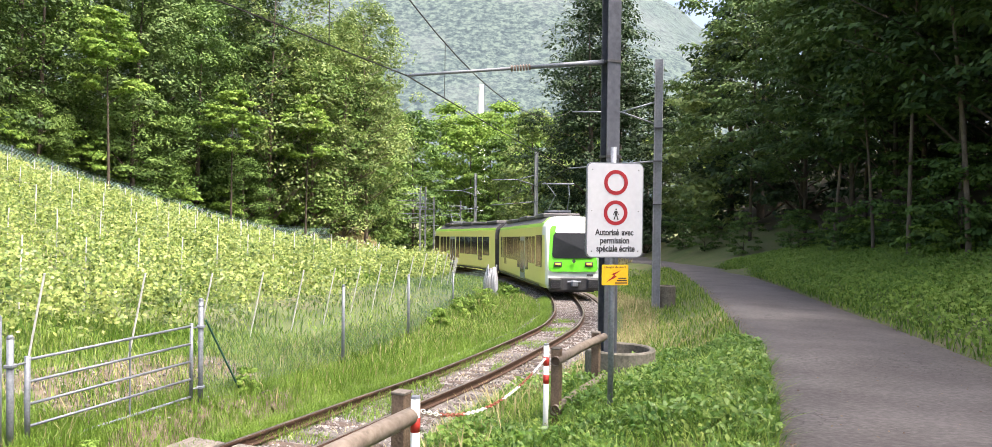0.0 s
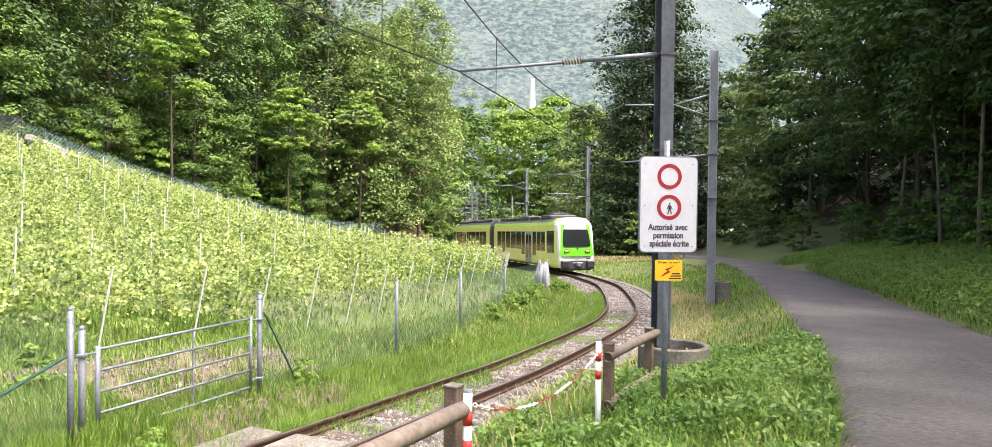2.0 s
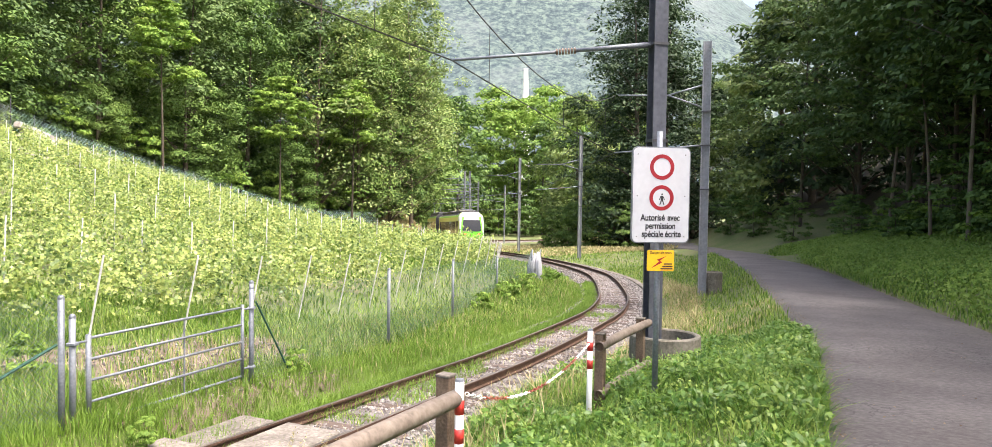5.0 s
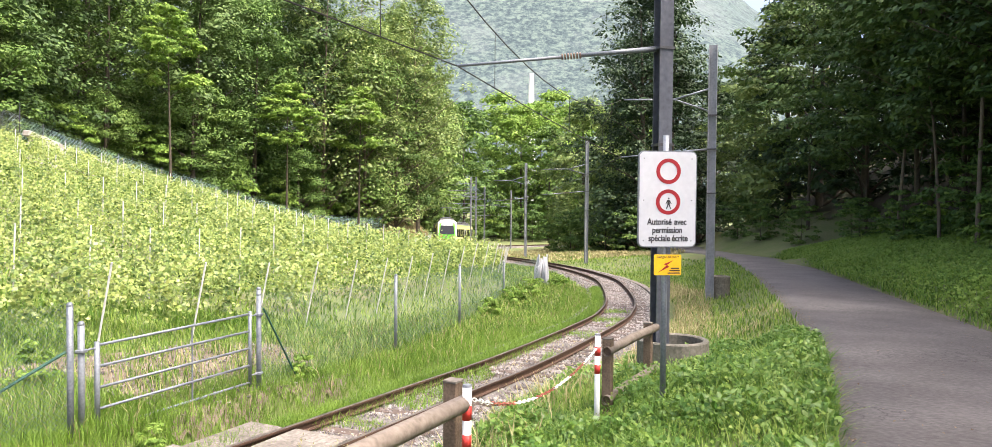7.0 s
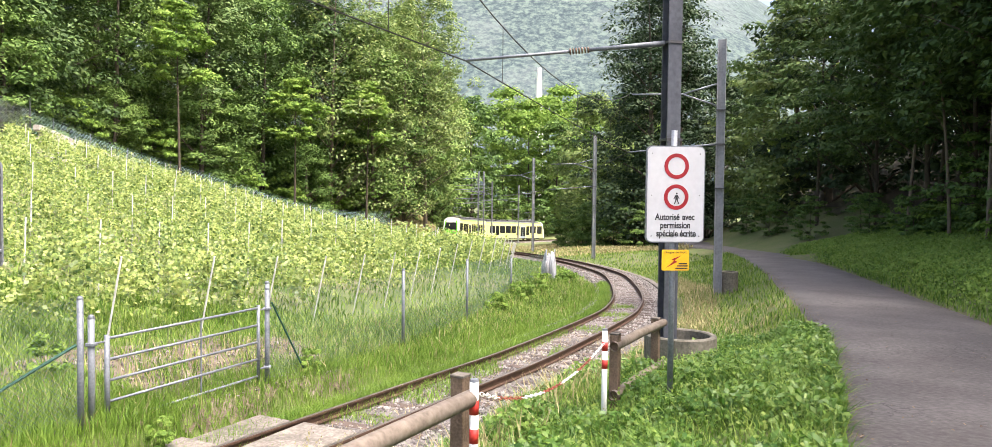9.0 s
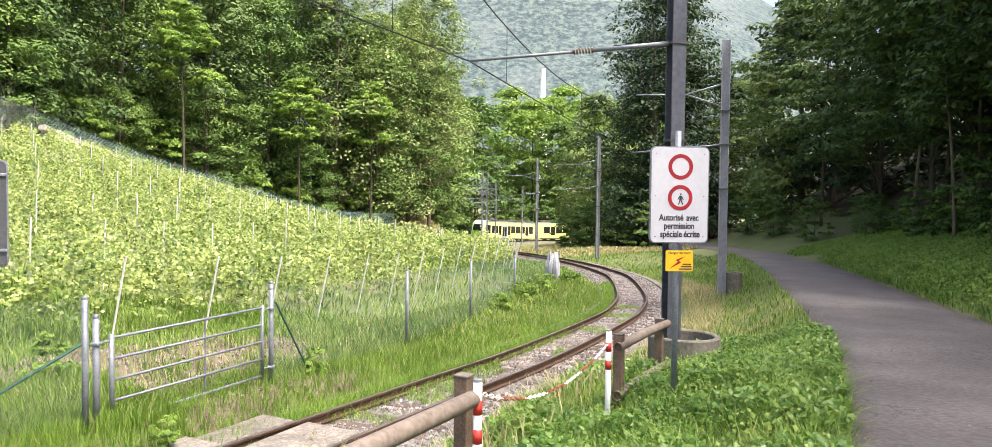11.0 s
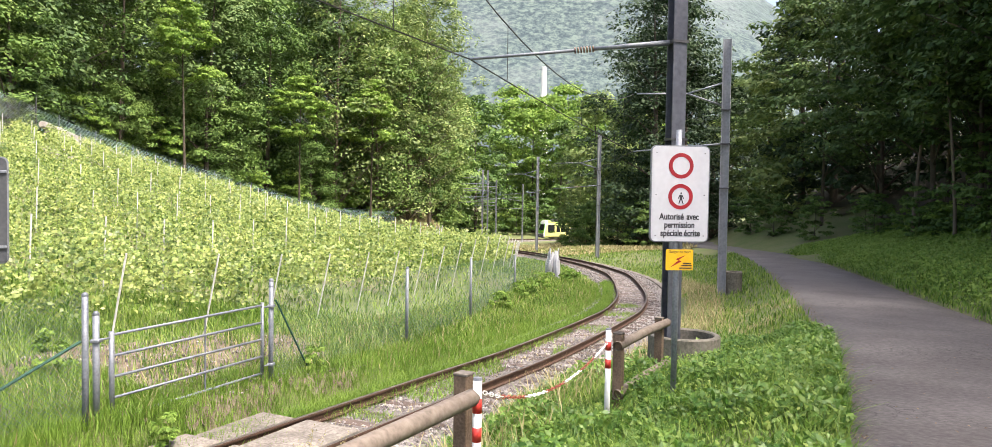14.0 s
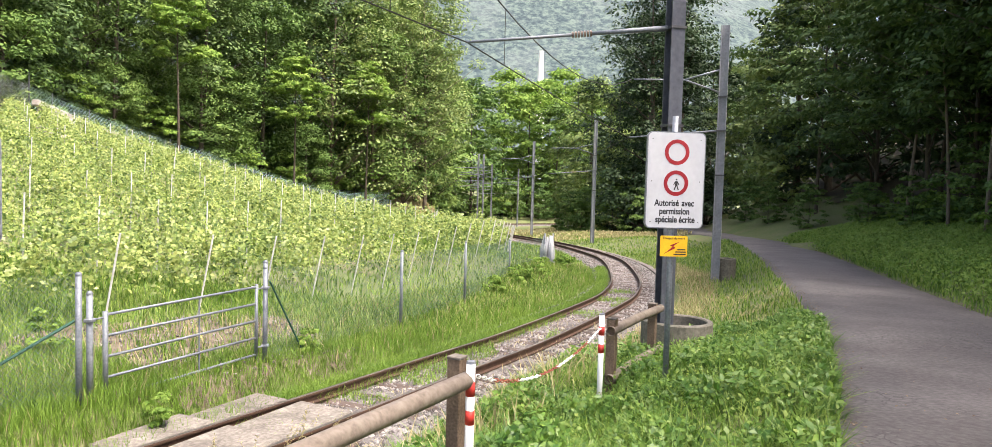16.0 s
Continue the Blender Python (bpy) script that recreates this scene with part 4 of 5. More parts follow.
    bm = box(bmesh.new(), (-1.33, 2.35, z - 0.45), (0.1, 0.1, 1.0), Matrix.Rotation(radians(-28), 3, "Z"), 0.006)
    part("post", bm, "wood", f2)


# ---------------------------------------------------------------- overhead line
def track_at(y):
    i = int(np.abs(TRACK[:, 1] - y).argmin())
    return Vector(TRACK[i]), Vector((TRACK[i + 1] - TRACK[i - 1])).normalized()


def h_beam(bm, w, h, z0, z1):
    """One rolled H profile."""
    t, a, b = w * 0.045, w / 2, h / 2
    f = w / 2 - w * 0.09
    ring = [(-b, -a), (b, -a), (b, -f), (t, -f), (t, f), (b, f), (b, a), (-b, a), (-b, f), (-t, f), (-t, -f), (-b, -f)]
    lo, hi = [[bm.verts.new((x, y, z)) for x, y in ring] for z in (z0, z1)]
    for k in range(12):
        bm.faces.new((lo[k], lo[(k + 1) % 12], hi[(k + 1) % 12], hi[k]))
    bm.faces.new(hi)


def build_masts():
    spots = [(2.735, 11.5, -0.6, 8.2, 0.225, 14), (7.65, 25.0, -1.45, 7.3, 0.28, 70), (7.6, 56.0, -2.4, 6.75, 0.24, 100), (3.66, 69.5, -3.0, 5.8, 0.21, 105),
             (-2.2, 100.0, -4.0, 5.6, 0.19, 80), (-1.5, 100.6, -4.0, 5.65, 0.19, 80), (-0.35, 105.0, -4.2, 4.4, 0.19, 80), (4.25, 130.0, -5.6, 4.4, 0.2, 60)]
    ends = []
    for n, (x, y, z, top, w, turn) in enumerate(spots):
        mast = thing("catenary_mast", x, y, 0, 0, "grey steel overhead-line mast with a bracket arm beside the track", "mast", "overhead line masts")
        bm = bmesh.new()
        h_beam(bm, w, w, z - 0.3, top)
        bmesh.ops.rotate(bm, verts=bm.verts, cent=(0, 0, 0), matrix=Matrix.Rotation(radians(turn), 3, "Z"))
        # masts farther off are paler: the lightening of distance is in the colour
        part("beam", bm, "mast" if n == 0 else "mastfar", mast)
        p, d = track_at(y)
        away = Vector((p.x - x, 0.0, 0)) if n != 0 else Vector((p.x + 0.55 - x, 0, 0))
        if n in (5, 6):
            away = Vector((-3.2, 0, 0))
        hi = p.z + 5.15
        tip = Vector((away.x, away.y, hi))
        root = Vector((0.5 * away.normalized().x * w, 0, hi + 0.30))
        a2 = tip.lerp(root, 0.62)
        bm = rod(bmesh.new(), root, a2, 0.045 if n == 0 else 0.035, 0.03, 10)
        part("bracket", bm, "galv", mast, smooth=True)
        bm = bmesh.new()
        for k in range(7):
            q = tip.lerp(root, 0.62 - 0.015 * k)
            rod(bm, q, tip.lerp(root, 0.613 - 0.015 * k), 0.05, seg=10)
        part("insulator", bm, "porcelain", mast, "dark ribbed insulator")
        bm = rod(bmesh.new(), tip.lerp(root, 0.53), tip, 0.026, 0.022, 8)
        part("arm", bm, "galv", mast, smooth=True)
        if n in (4, 5, 6):
            for k in range(4):
                bm = rod(bmesh.new(), (0, 0, top - 0.9 - 0.9 * k), (-2.6 - 0.5 * (k % 2), 0.3, top - 1.0 - 0.9 * k), 0.035, 0.03, 6)
                part("side_arm", bm, "galv", mast)
        if n:
            head = Vector((tip.x * 0.97, 0, hi + 1.95))
            knee = Vector((tip.x * 0.42, 0, hi + 1.98))
            for dz in (2.35, 1.6):
                part("bracket", rod(bmesh.new(), (root.x, 0, hi + dz), knee, 0.032, 0.028, 8), "galv", mast, smooth=True)
            part("arm", rod(bmesh.new(), knee, head, 0.03, 0.025, 8), "galv", mast, smooth=True)
        for dz in (0.30, 1.45, -1.2):
            bm = box(bmesh.new(), (0, 0, hi + dz), (w + 0.03, w + 0.03, 0.04), Matrix.Rotation(radians(turn), 3, "Z"))
            part("clamp", bm, "mastdark", mast)
        ends.append(Vector((x, y, 0)) + tip)
        if n < 2:
            r = 0.56 if n == 0 else 0.3
            cx, cy = (x + 0.24, y + 0.1) if n == 0 else (x + 0.42, y + 0.1)
            zb = gz(cx, cy)
            zt = -0.3 if n == 0 else zb + 0.75
            ring = thing("concrete_ring", cx, cy, zb, 0, "weathered concrete ring round the foot of a mast", "concrete ring")
            bm = bmesh.new()
            seg = 32
            hh = zt - zb
            rows = [(r, -0.4), (r, hh - 0.02), (r - 0.02, hh), (r - 0.08, hh), (r - 0.1, hh - 0.02), (r - 0.1, hh - 0.45)]
            vs = [[bm.verts.new((a * math.cos(2 * math.pi * k / seg), a * math.sin(2 * math.pi * k / seg), b)) for k in range(seg)] for a, b in rows]
            for i in range(len(rows) - 1):
                for k in range(seg):
                    bm.faces.new((vs[i][k], vs[i][(k + 1) % seg], vs[i + 1][(k + 1) % seg], vs[i + 1][k]))
            bm.faces.new(vs[-1])
            part("ring", bm, "oldconcrete", ring, smooth=False)
    # wires over the track
    sup = [Vector((-8.2, -4.0, 4.3))] + [e for i, e in enumerate(ends) if i in (0, 1, 2, 3)] + [Vector((*track_at(y)[0].xy, track_at(y)[0].z + 5.1)) for y in (100, 118, 134, 146)]
    line = thing("overhead_wire", label="thin dark contact wire and carrying wire above the track", category="overhead wire")
    lifts = [1.2, 1.2] + [1.95] * (len(sup) - 2)
    for lift, sag, r, name in ((0, 0.05, 0.011, "contact_wire"), (1, 0.8, 0.011, "carrying_wire")):
        pts = []
        for a, b, la, lb in zip(sup[:-1], sup[1:], lifts[:-1], lifts[1:]):
            for k in range(12):
                u = k / 12
                q = a.lerp(b, u)
                q.z += lift * (la + (lb - la) * u) - sag * 4 * u * (1 - u)
                pts.append(q)
        v, f = tube(pts, [r] * len(pts), 5)
        raw(name, v, f, "wire", line)
    for a, b, la, lb in zip(sup[:-1], sup[1:], lifts[:-1], lifts[1:]):
        for u in (0.12, 0.5, 0.88):
            q = a.lerp(b, u)
            part("dropper", rod(bmesh.new(), (q.x, q.y, q.z - 0.05 * 4 * u * (1 - u)), (q.x, q.y, q.z + la + (lb - la) * u - 0.8 * 4 * u * (1 - u)), 0.006, seg=4), "wire", line)


def build_pylon():
    p = thing("power_pylon", 17.6, 300, -8, 0, "slender white tapered pylon rising above the trees", "pylon")
    v, f = tube([(0, 0, 0), (0, 0, 40), (0, 0, 63.5)], [2.5, 1.7, 0.9], 8)
    raw("shaft", v, f, "white", p)
    for z in (55, 59, 62.5):
        part("crossarm", box(bmesh.new(), (0, 0, z), (4.2, 0.3, 0.25), bevel=0.03), "galv", p)


# ---------------------------------------------------------------- vineyard
def build_vines():
    rng = np.random.default_rng(21)
    start = smooth_line([(-11, 6.5, 0), (-6.2, 11.5, 0), (-4.2, 16, 0), (-2.6, 21, 0), (-1.0, 27, 0), (0.4, 33, 0), (0.8, 40, 0), (0.3, 48, 0), (-1.2, 56, 0), (-4.5, 64, 0)], 1.75)
    way = np.array((-0.93, 0.37))
    for n, (x0, y0, _) in enumerate(start):
        length = 0
        while length < 60:
            p = np.array((x0, y0)) + way * length
            if p[0] < np.interp(p[1], WALL[:, 1], WALL[:, 0]) + (4.2 if 49 < p[1] < 66 else 3.0) or p[1] > 87:
                break
            length += 0.5
        if length < 3:
            continue
        row = thing("vine_row", label="row of leafy green grapevines tied to metal stakes", category="vines", group="vine rows")
        dist = math.hypot(x0, y0)
        per = int(np.interp(dist, (8, 25, 60, 90), (360, 190, 80, 50)))
        size = float(np.interp(dist, (8, 25, 60, 90), (0.075, 0.1, 0.165, 0.195)))
        # shoots tied upright, each with its leaves, in uneven tufts along the row
        k = int(per * length / 12)
        tuft = np.cumsum(rng.uniform(0.7, 1.2, int(length / 0.9) + 2)) - 0.5
        sh = tuft[rng.integers(0, len(tuft), k)] + rng.normal(0, 0.24, k)
        sh = np.clip(sh, 0, length)
        top = 1.35 + 0.3 * np.sin(sh * 2.1 + n * 1.7) + rng.normal(0, 0.16, k)
        s = np.repeat(sh, 12) + rng.normal(0, 0.09, k * 12)
        hgt = 0.3 + (np.repeat(top, 12) - 0.3) * rng.beta(1.7, 1.1, k * 12)
        wid = np.repeat(rng.normal(0, 0.15, k), 12) + rng.normal(0, 0.07, k * 12)
        k *= 12
        x, y = x0 + way[0] * s - way[1] * wid, y0 + way[1] * s + way[0] * wid
        c = np.c_[x, y, ground_z(x, y) + hgt]
        nrm = rng.normal(size=(k, 3)) * 0.5 + np.array((0.3, -0.45, 0.75))
        soup("foliage", leaf_quads(c, nrm, size, rng, 1.05), 4, "vineleaf", row)
        for j, q in enumerate(np.arange(0, length, 4.5)):
            px, py = x0 + way[0] * q, y0 + way[1] * q
            z = gz(px, py)
            ln = 0.32 if j == 0 else rng.uniform(-.04, .04)
            part("stake", rod(bmesh.new(), (px, py, z - 0.2), (px - way[0] * ln + 0.06, py - way[1] * ln, z + (1.5 if j == 0 else 1.8)), 0.017, seg=6), "vinepost", row)
    # low stone wall with a fence along the top edge
    wall_ob = thing("stone_wall", label="low pale dry-stone wall along the upper edge of the vineyard", category="wall")
    mesh = None
    for i in range(20, 40):
        for c in range(5):
            a, d = WALL[i], WALL[i + 1] - WALL[i]
            m = Matrix.Translation((a[0] + rng.uniform(-.05, .05) + 0.5 * (c % 2) * d[0], a[1] + 0.5 * (c % 2) * d[1], gz(a[0], a[1]) + 0.1 + 0.41 * c))
            m = m @ Matrix.Rotation(math.atan2(d[1], d[0]) + rng.uniform(-.06, .06), 4, "Z") @ Matrix.Rotation(math.atan2(-d[2], 1), 4, "Y")
            if mesh is None:
                ob = part("stone", box(bmesh.new(), (0, 0, 0), (0.98, 0.5, 0.4), bevel=0.05), "wallstone", wall_ob)
                mesh = ob.data
            else:
                ob = new("stone", mesh)
                ob.parent = wall_ob
            ob.matrix_basis = m
    net = thing("bird_net", label="dark netting hung between posts at the top of the vineyard", category="net")
    for (ax, ay), (bx, by) in (((-31.6, 40), (-31.4, 44)), ((-31.4, 44), (-30.9, 49))):
        v, f = chain_link((ax, ay), (bx, by), gz(ax, ay), gz(bx, by), 3.4 if ay < 44 else 2.7, 0.16, 0.012)
        raw("netting", v, f, "mastdark", net)
        part("post", rod(bmesh.new(), (bx, by, gz(bx, by) - 0.2), (bx, by, gz(bx, by) + 3.5), 0.04, seg=8), "mastdark", net)
    top = thing("slope_fence", label="thin wire fence on grey posts above the vineyard", category="fence")
    prev = None
    for i in range(6, len(WALL), 4):
        x, y = WALL[i][0] - 0.9, WALL[i][1] + 0.5
        z = gz(x, y)
        h = 2.9
        part("post", rod(bmesh.new(), (x, y, z - 0.2), (x + rng.uniform(-.1, .1), y, z + h), 0.035, seg=8), "galv", top)
        if prev:
            for k in (1.7, 2.1, 2.5, 2.85):
                part("wire", rod(bmesh.new(), prev + Vector((0, 0, k)), (x, y, z + k), 0.012, seg=4), "mesh", top)
            v, f = chain_link(prev.xy, (x, y), prev.z + 1.2, z + 1.2, 1.5, 0.3, 0.014)
            raw("netting", v, f, "slopenet", top)
        prev = Vector((x, y, z))


# ---------------------------------------------------------------- grass
def blades(name, xy, rng, lo, hi, width, mat, label, droop=0.5, cat="grass", ballast=False):
    n = len(xy)
    z = ground_z(xy[:, 0], xy[:, 1])
    if ballast:
        for i in range(0, n, 4000):
            d, tz = nearest(TRACK, xy[i:i + 4000, 0], xy[i:i + 4000, 1])
            z[i:i + 4000] = np.maximum(z[i:i + 4000], tz - 0.19 - np.clip(d - 0.98, 0, None) * 0.71)
    base = np.c_[xy, z - 0.02]
    a = rng.uniform(0, 6.283, n)
    h = rng.uniform(lo, hi, n)
    d = np.c_[np.cos(a), np.sin(a), np.zeros(n)]
    w = np.c_[-np.sin(a), np.cos(a), np.zeros(n)] * (width * rng.uniform(0.6, 1.3, n))[:, None]
    lean = (h * rng.uniform(0.1, droop, n))[:, None]
    up = np.array((0, 0, 1.0))
    mid = base + up * (h * 0.5)[:, None] + d * lean * 0.35
    tip = base + up * (h * rng.uniform(0.75, 1, n))[:, None] + d * lean * 1.3
    v = np.stack([base, mid + w, tip, mid - w], 1).reshape(-1, 3)
    ob = soup(name, v, 4, mat, label=label)
    return tagged(ob, category=cat, kind="stuff")


def beside(line, rng, n, i0, i1, lo, hi):
    i = rng.integers(i0, i1, n)
    d = line[i + 1] - line[i]
    d /= np.linalg.norm(d, axis=1)[:, None]
    o = rng.uniform(lo, hi, n)
    return (line[i] + np.c_[d[:, 1], -d[:, 0], np.zeros(n)] * o[:, None])[:, :2] + rng.normal(0, 0.08, (n, 2))


def bare(p):
    """How far places lie inside the trodden patch by the gate."""
    u, v = p[:, 0] + 4.75, p[:, 1] - 10.7
    a, b = u * 0.47 + v * 0.88, u * 0.88 - v * 0.47
    wob = 0.25 * np.sin(a * 2.3) + 0.2 * np.sin(b * 3.1 + 1)
    return (a / 3.6) ** 2 + (b / 1.75) ** 2 + wob < 1


def build_patch():
    rng = np.random.default_rng(8)
    g = np.stack(np.meshgrid(np.arange(-10, 0.5, 0.2), np.arange(6, 18, 0.2)), 2).reshape(-1, 2)
    g = g[bare(g) & (nearest(TRACK, g[:, 0], g[:, 1])[0] > 1.3)]
    bm = bmesh.new()
    spots = {}
    for x, y in g:
        ring = []
        for a, b in ((-1, -1), (1, -1), (1, 1), (-1, 1)):
            k = (round((x + a * 0.1) * 10), round((y + b * 0.1) * 10))
            if k not in spots:
                spots[k] = bm.verts.new((k[0] / 10, k[1] / 10, gz(k[0] / 10, k[1] / 10) + 0.035 + 0.03 * noise.noise((k[0] * 0.4, k[1] * 0.4, 0))))
            ring.append(spots[k])
        bm.faces.new(ring)
    tagged(part("bare_earth", bm, "earth", None, "trodden bare brown earth with stones by the gate", True), category="ground", kind="structure")
    p = np.c_[rng.uniform(-10, 0, 9000), rng.uniform(6, 18, 9000)]
    p = p[bare(p) & (nearest(TRACK, p[:, 0], p[:, 1])[0] > 1.5)]
    tagged(pebbles("gravel", np.c_[p, ground_z(p[:, 0], p[:, 1]) + 0.06], rng, 0.01, 0.032, "stone", label="loose stones on the bare earth"), category="stones")


def build_grass():
    rng = np.random.default_rng(31)
    keep = lambda p, t, r: p[(nearest(TRACK, p[:, 0], p[:, 1])[0] > t) & (nearest(ROAD, p[:, 0], p[:, 1])[0] > r)]
    soft = lambda q: q[~bare(q) | (rng.uniform(0, 1, len(q)) < 0.16 + 0.3 * (np.sin(q[:, 0] * 3.1) * np.sin(q[:, 1] * 2.3) > 0.2))]
    p = keep(np.c_[rng.uniform(-1.5, 5.5, 110000), rng.uniform(1.5, 14, 110000)], 1.75, 1.6)
    right = p[:, 0] > np.interp(p[:, 1], (0, 8, 12, 16), (-3, -0.6, 0.9, 2.8))
    p = p[right]
    p = p[np.hypot(p[:, 0] - 2.85, p[:, 1] - 11.0) > 0.85]
    blades("grass", p[:34000], rng, 0.1, 0.3, 0.0055, "grass", "lush green grass on the verge by the lane", 0.9)
    tuft = np.array([noise.noise((a * 1.3, b * 1.3, 3)) for a, b in p])
    q = p[tuft > 0.05][:18000]
    blades("grass", q, rng, 0.15, 0.36, 0.0065, "vergeleaf", "taller tufts of broad green grass on the verge", 1.0)
    q = p[tuft > -0.15]
    q = q[rng.uniform(0, 1, len(q)) < 0.62]
    q = q[np.hypot(q[:, 0] - 2.85, q[:, 1] - 11.0) > 0.95]
    hh = (0.06 + 0.34 * np.clip(np.array([noise.noise((a * 1.3, b * 1.3, 3)) for a, b in q]) + 0.25, 0, 1)) * rng.uniform(0.4, 1.15, len(q))
    c = np.c_[q, ground_z(q[:, 0], q[:, 1]) + hh]
    ob = soup("weeds", leaf_quads(c, rng.normal(size=(len(q), 3)) * 0.5 + np.array((-0.1, -0.35, 0.8)), 0.045, rng, 1.8), 4, "vergeleaf", label="leafy green weeds in clumps on the verge")
    tagged(ob, category="plants", kind="stuff")
    q = np.c_[rng.uniform(2.5, 7.5, 15000), rng.uniform(11, 22, 15000)]
    q = keep(q, 2.3, 1.75)
    q = q[(q[:, 0] > np.interp(q[:, 1], TRACK[:, 1], TRACK[:, 0])) & (np.array([noise.noise((a * 0.7, b * 0.7, 8)) for a, b in q]) > -0.08)]
    blades("dry_grass", q, rng, 0.05, 0.2, 0.007, "dry", "mown straw-coloured grass on the slope by the lane", 1.2)
    q = keep(beside(TRACK, rng, 6000, 66, 190, 1.9, 3.0), 1.85, 1.7)
    blades("dry_grass", q, rng, 0.15, 0.5, 0.008, "dry", "dry grass beside the cable trough", 0.6)
    p = keep(np.c_[rng.uniform(0, 18, 70000), rng.uniform(13, 46, 70000)], 1.9, 1.72)
    right = p[:, 0] > np.interp(p[:, 1], TRACK[:, 1], TRACK[:, 0])
    blades("grass", p[right], rng, 0.1, 0.32, 0.011, "grass", "rough green grass between track and lane")
    i0, i1 = int(np.abs(TRACK[:, 1] - 6).argmin()), int(np.abs(TRACK[:, 1] - 34).argmin())
    blades("horsetail", beside(TRACK, rng, 85000, i0, i1, -2.15, -0.72), rng, 0.1, 0.3, 0.0045, "horsetail", "soft green horsetail growing along the track", 0.4, "plants", True)
    k0, k1 = (int(np.abs(TRACK[:, 1] - y).argmin()) for y in (2.0, 8.6))
    blades("horsetail", beside(TRACK, rng, 24000, k0, k1, -3.6, -1.25), rng, 0.12, 0.34, 0.0045, "horsetail", "soft green horsetail beside the crossing", 0.4, "plants", True)
    blades("grass", soft(keep(beside(TRACK, rng, 34000, i0, i1, -4.2, -1.9), 1.5, 1.7)), rng, 0.08, 0.4, 0.007, "grass", "tall grass along the wire fence")
    blades("dry_grass", keep(beside(TRACK, rng, 4000, i0, i1, -4, -1.3), 1.3, 1.7), rng, 0.1, 0.45, 0.006, "dry", "dry straw-coloured grass along the track")
    q = beside(TRACK, rng, 16000, i0, i1 - 30, -0.95, 0.35)
    q = q[np.array([noise.noise((a * 0.9, b * 0.9, 5)) for a, b in q]) > np.interp(q[:, 1], (8, 12, 16, 26), (0.1, -0.02, 0.12, 0.3))]
    blades("grass", q, rng, 0.08, 0.24, 0.006, "horsetail", "patches of green weeds between the rails", 0.7, "grass", True)
    n0, n1 = (int(np.abs(TRACK[:, 1] - y).argmin()) for y in (8.5, 19.0))
    q = beside(TRACK, rng, 15000, n0, n1, -1.25, -0.45)
    blades("horsetail", q[np.array([noise.noise((a * 0.6, b * 0.6, 9)) for a, b in q]) > -0.2], rng, 0.08, 0.27, 0.0045, "horsetail", "soft green horsetail spreading over the rail", 0.6, "plants", True)
    q = beside(TRACK, rng, 1500, n0 - 14, n1, -1.2, 0.9)
    blades("dry_grass", q, rng, 0.06, 0.2, 0.005, "dry", "dry weeds in the ballast", 1.0, "grass", True)
    p = np.c_[rng.uniform(-24, 2, 40000), rng.uniform(14, 60, 40000)]
    left = p[:, 0] < np.interp(p[:, 1], TRACK[:, 1], TRACK[:, 0]) - 2.6
    p = p[left]
    p = p[~bare(p) | (rng.uniform(0, 1, len(p)) < 0.12)]
    blades("grass", p, rng, 0.1, 0.4, 0.02, "grass", "green undergrowth between the vines")
    p = np.c_[rng.uniform(-14, 0, 70000), rng.uniform(5, 17, 70000)]
    p = soft(p[p[:, 0] < np.interp(p[:, 1], TRACK[:, 1], TRACK[:, 0]) - 1.9])
    blades("grass", p, rng, 0.06, 0.32, 0.007, "grass", "green grass round the gate and vines")
    p = np.c_[rng.uniform(-12, 18, 30000), rng.uniform(60, 130, 30000)]
    blades("dry_grass", keep(p, 2.0, 1.7), rng, 0.15, 0.4, 0.05, "dry", "sunlit yellow meadow grass by the far curve")
    p = np.c_[rng.uniform(-15, -1, 26000), rng.uniform(80, 113, 26000)]
    blades("dry_grass", keep(p, 1.6, 1.7), rng, 0.2, 0.5, 0.05, "straw", "tall sunlit straw-coloured grass on the slope behind the vines")
    p = beside(ROAD, rng, 26000, 40, 150, 1.7, 6.0)
    blades("grass", p, rng, 0.1, 0.35, 0.016, "grass", "green ground cover on the bank beside the lane")
    j0, j1, j2 = (int(np.abs(TRACK[:, 1] - y).argmin()) for y in (29, 80, 44))
    blades("grass", keep(beside(TRACK, rng, 16000, j0, j1, -7, -1.5), 1.5, 1.7), rng, 0.1, 0.35, 0.018, "grass", "rough grass on the inner side of the curve")
    blades("grass", keep(beside(TRACK, rng, 14000, j2, j1 + 120, 1.6, 9), 1.6, 1.7), rng, 0.1, 0.3, 0.022, "grass", "rough grass on the outer side of the curve")
    # broad-leaved cover and shrubs on the bank
    for nm, n, i0, i1, lo, hi, size, mat, label in (("ground_cover", 60000, 50, 150, 1.9, 8.5, 0.085, "leaflight", "broad-leaved green ground cover on the bank"),
                                                    ("weeds", 4000, 50, 72, -4.2, -1.75, 0.034, "grass", "small broad-leaved weeds in the verge")):
        p = beside(ROAD, rng, n, i0, i1, lo, hi)
        hh = rng.uniform(0.08, 0.4, len(p)) * (1 if size > 0.1 else 0.7)
        c = np.c_[p, ground_z(p[:, 0], p[:, 1]) + hh]
        ob = soup(nm, leaf_quads(c, rng.normal(size=(len(p), 3)) * 0.5 + np.array((-0.3, -0.3, 0.8)), size, rng, 1.2), 4, mat, label=label)
        tagged(ob, category="plants", kind="stuff")
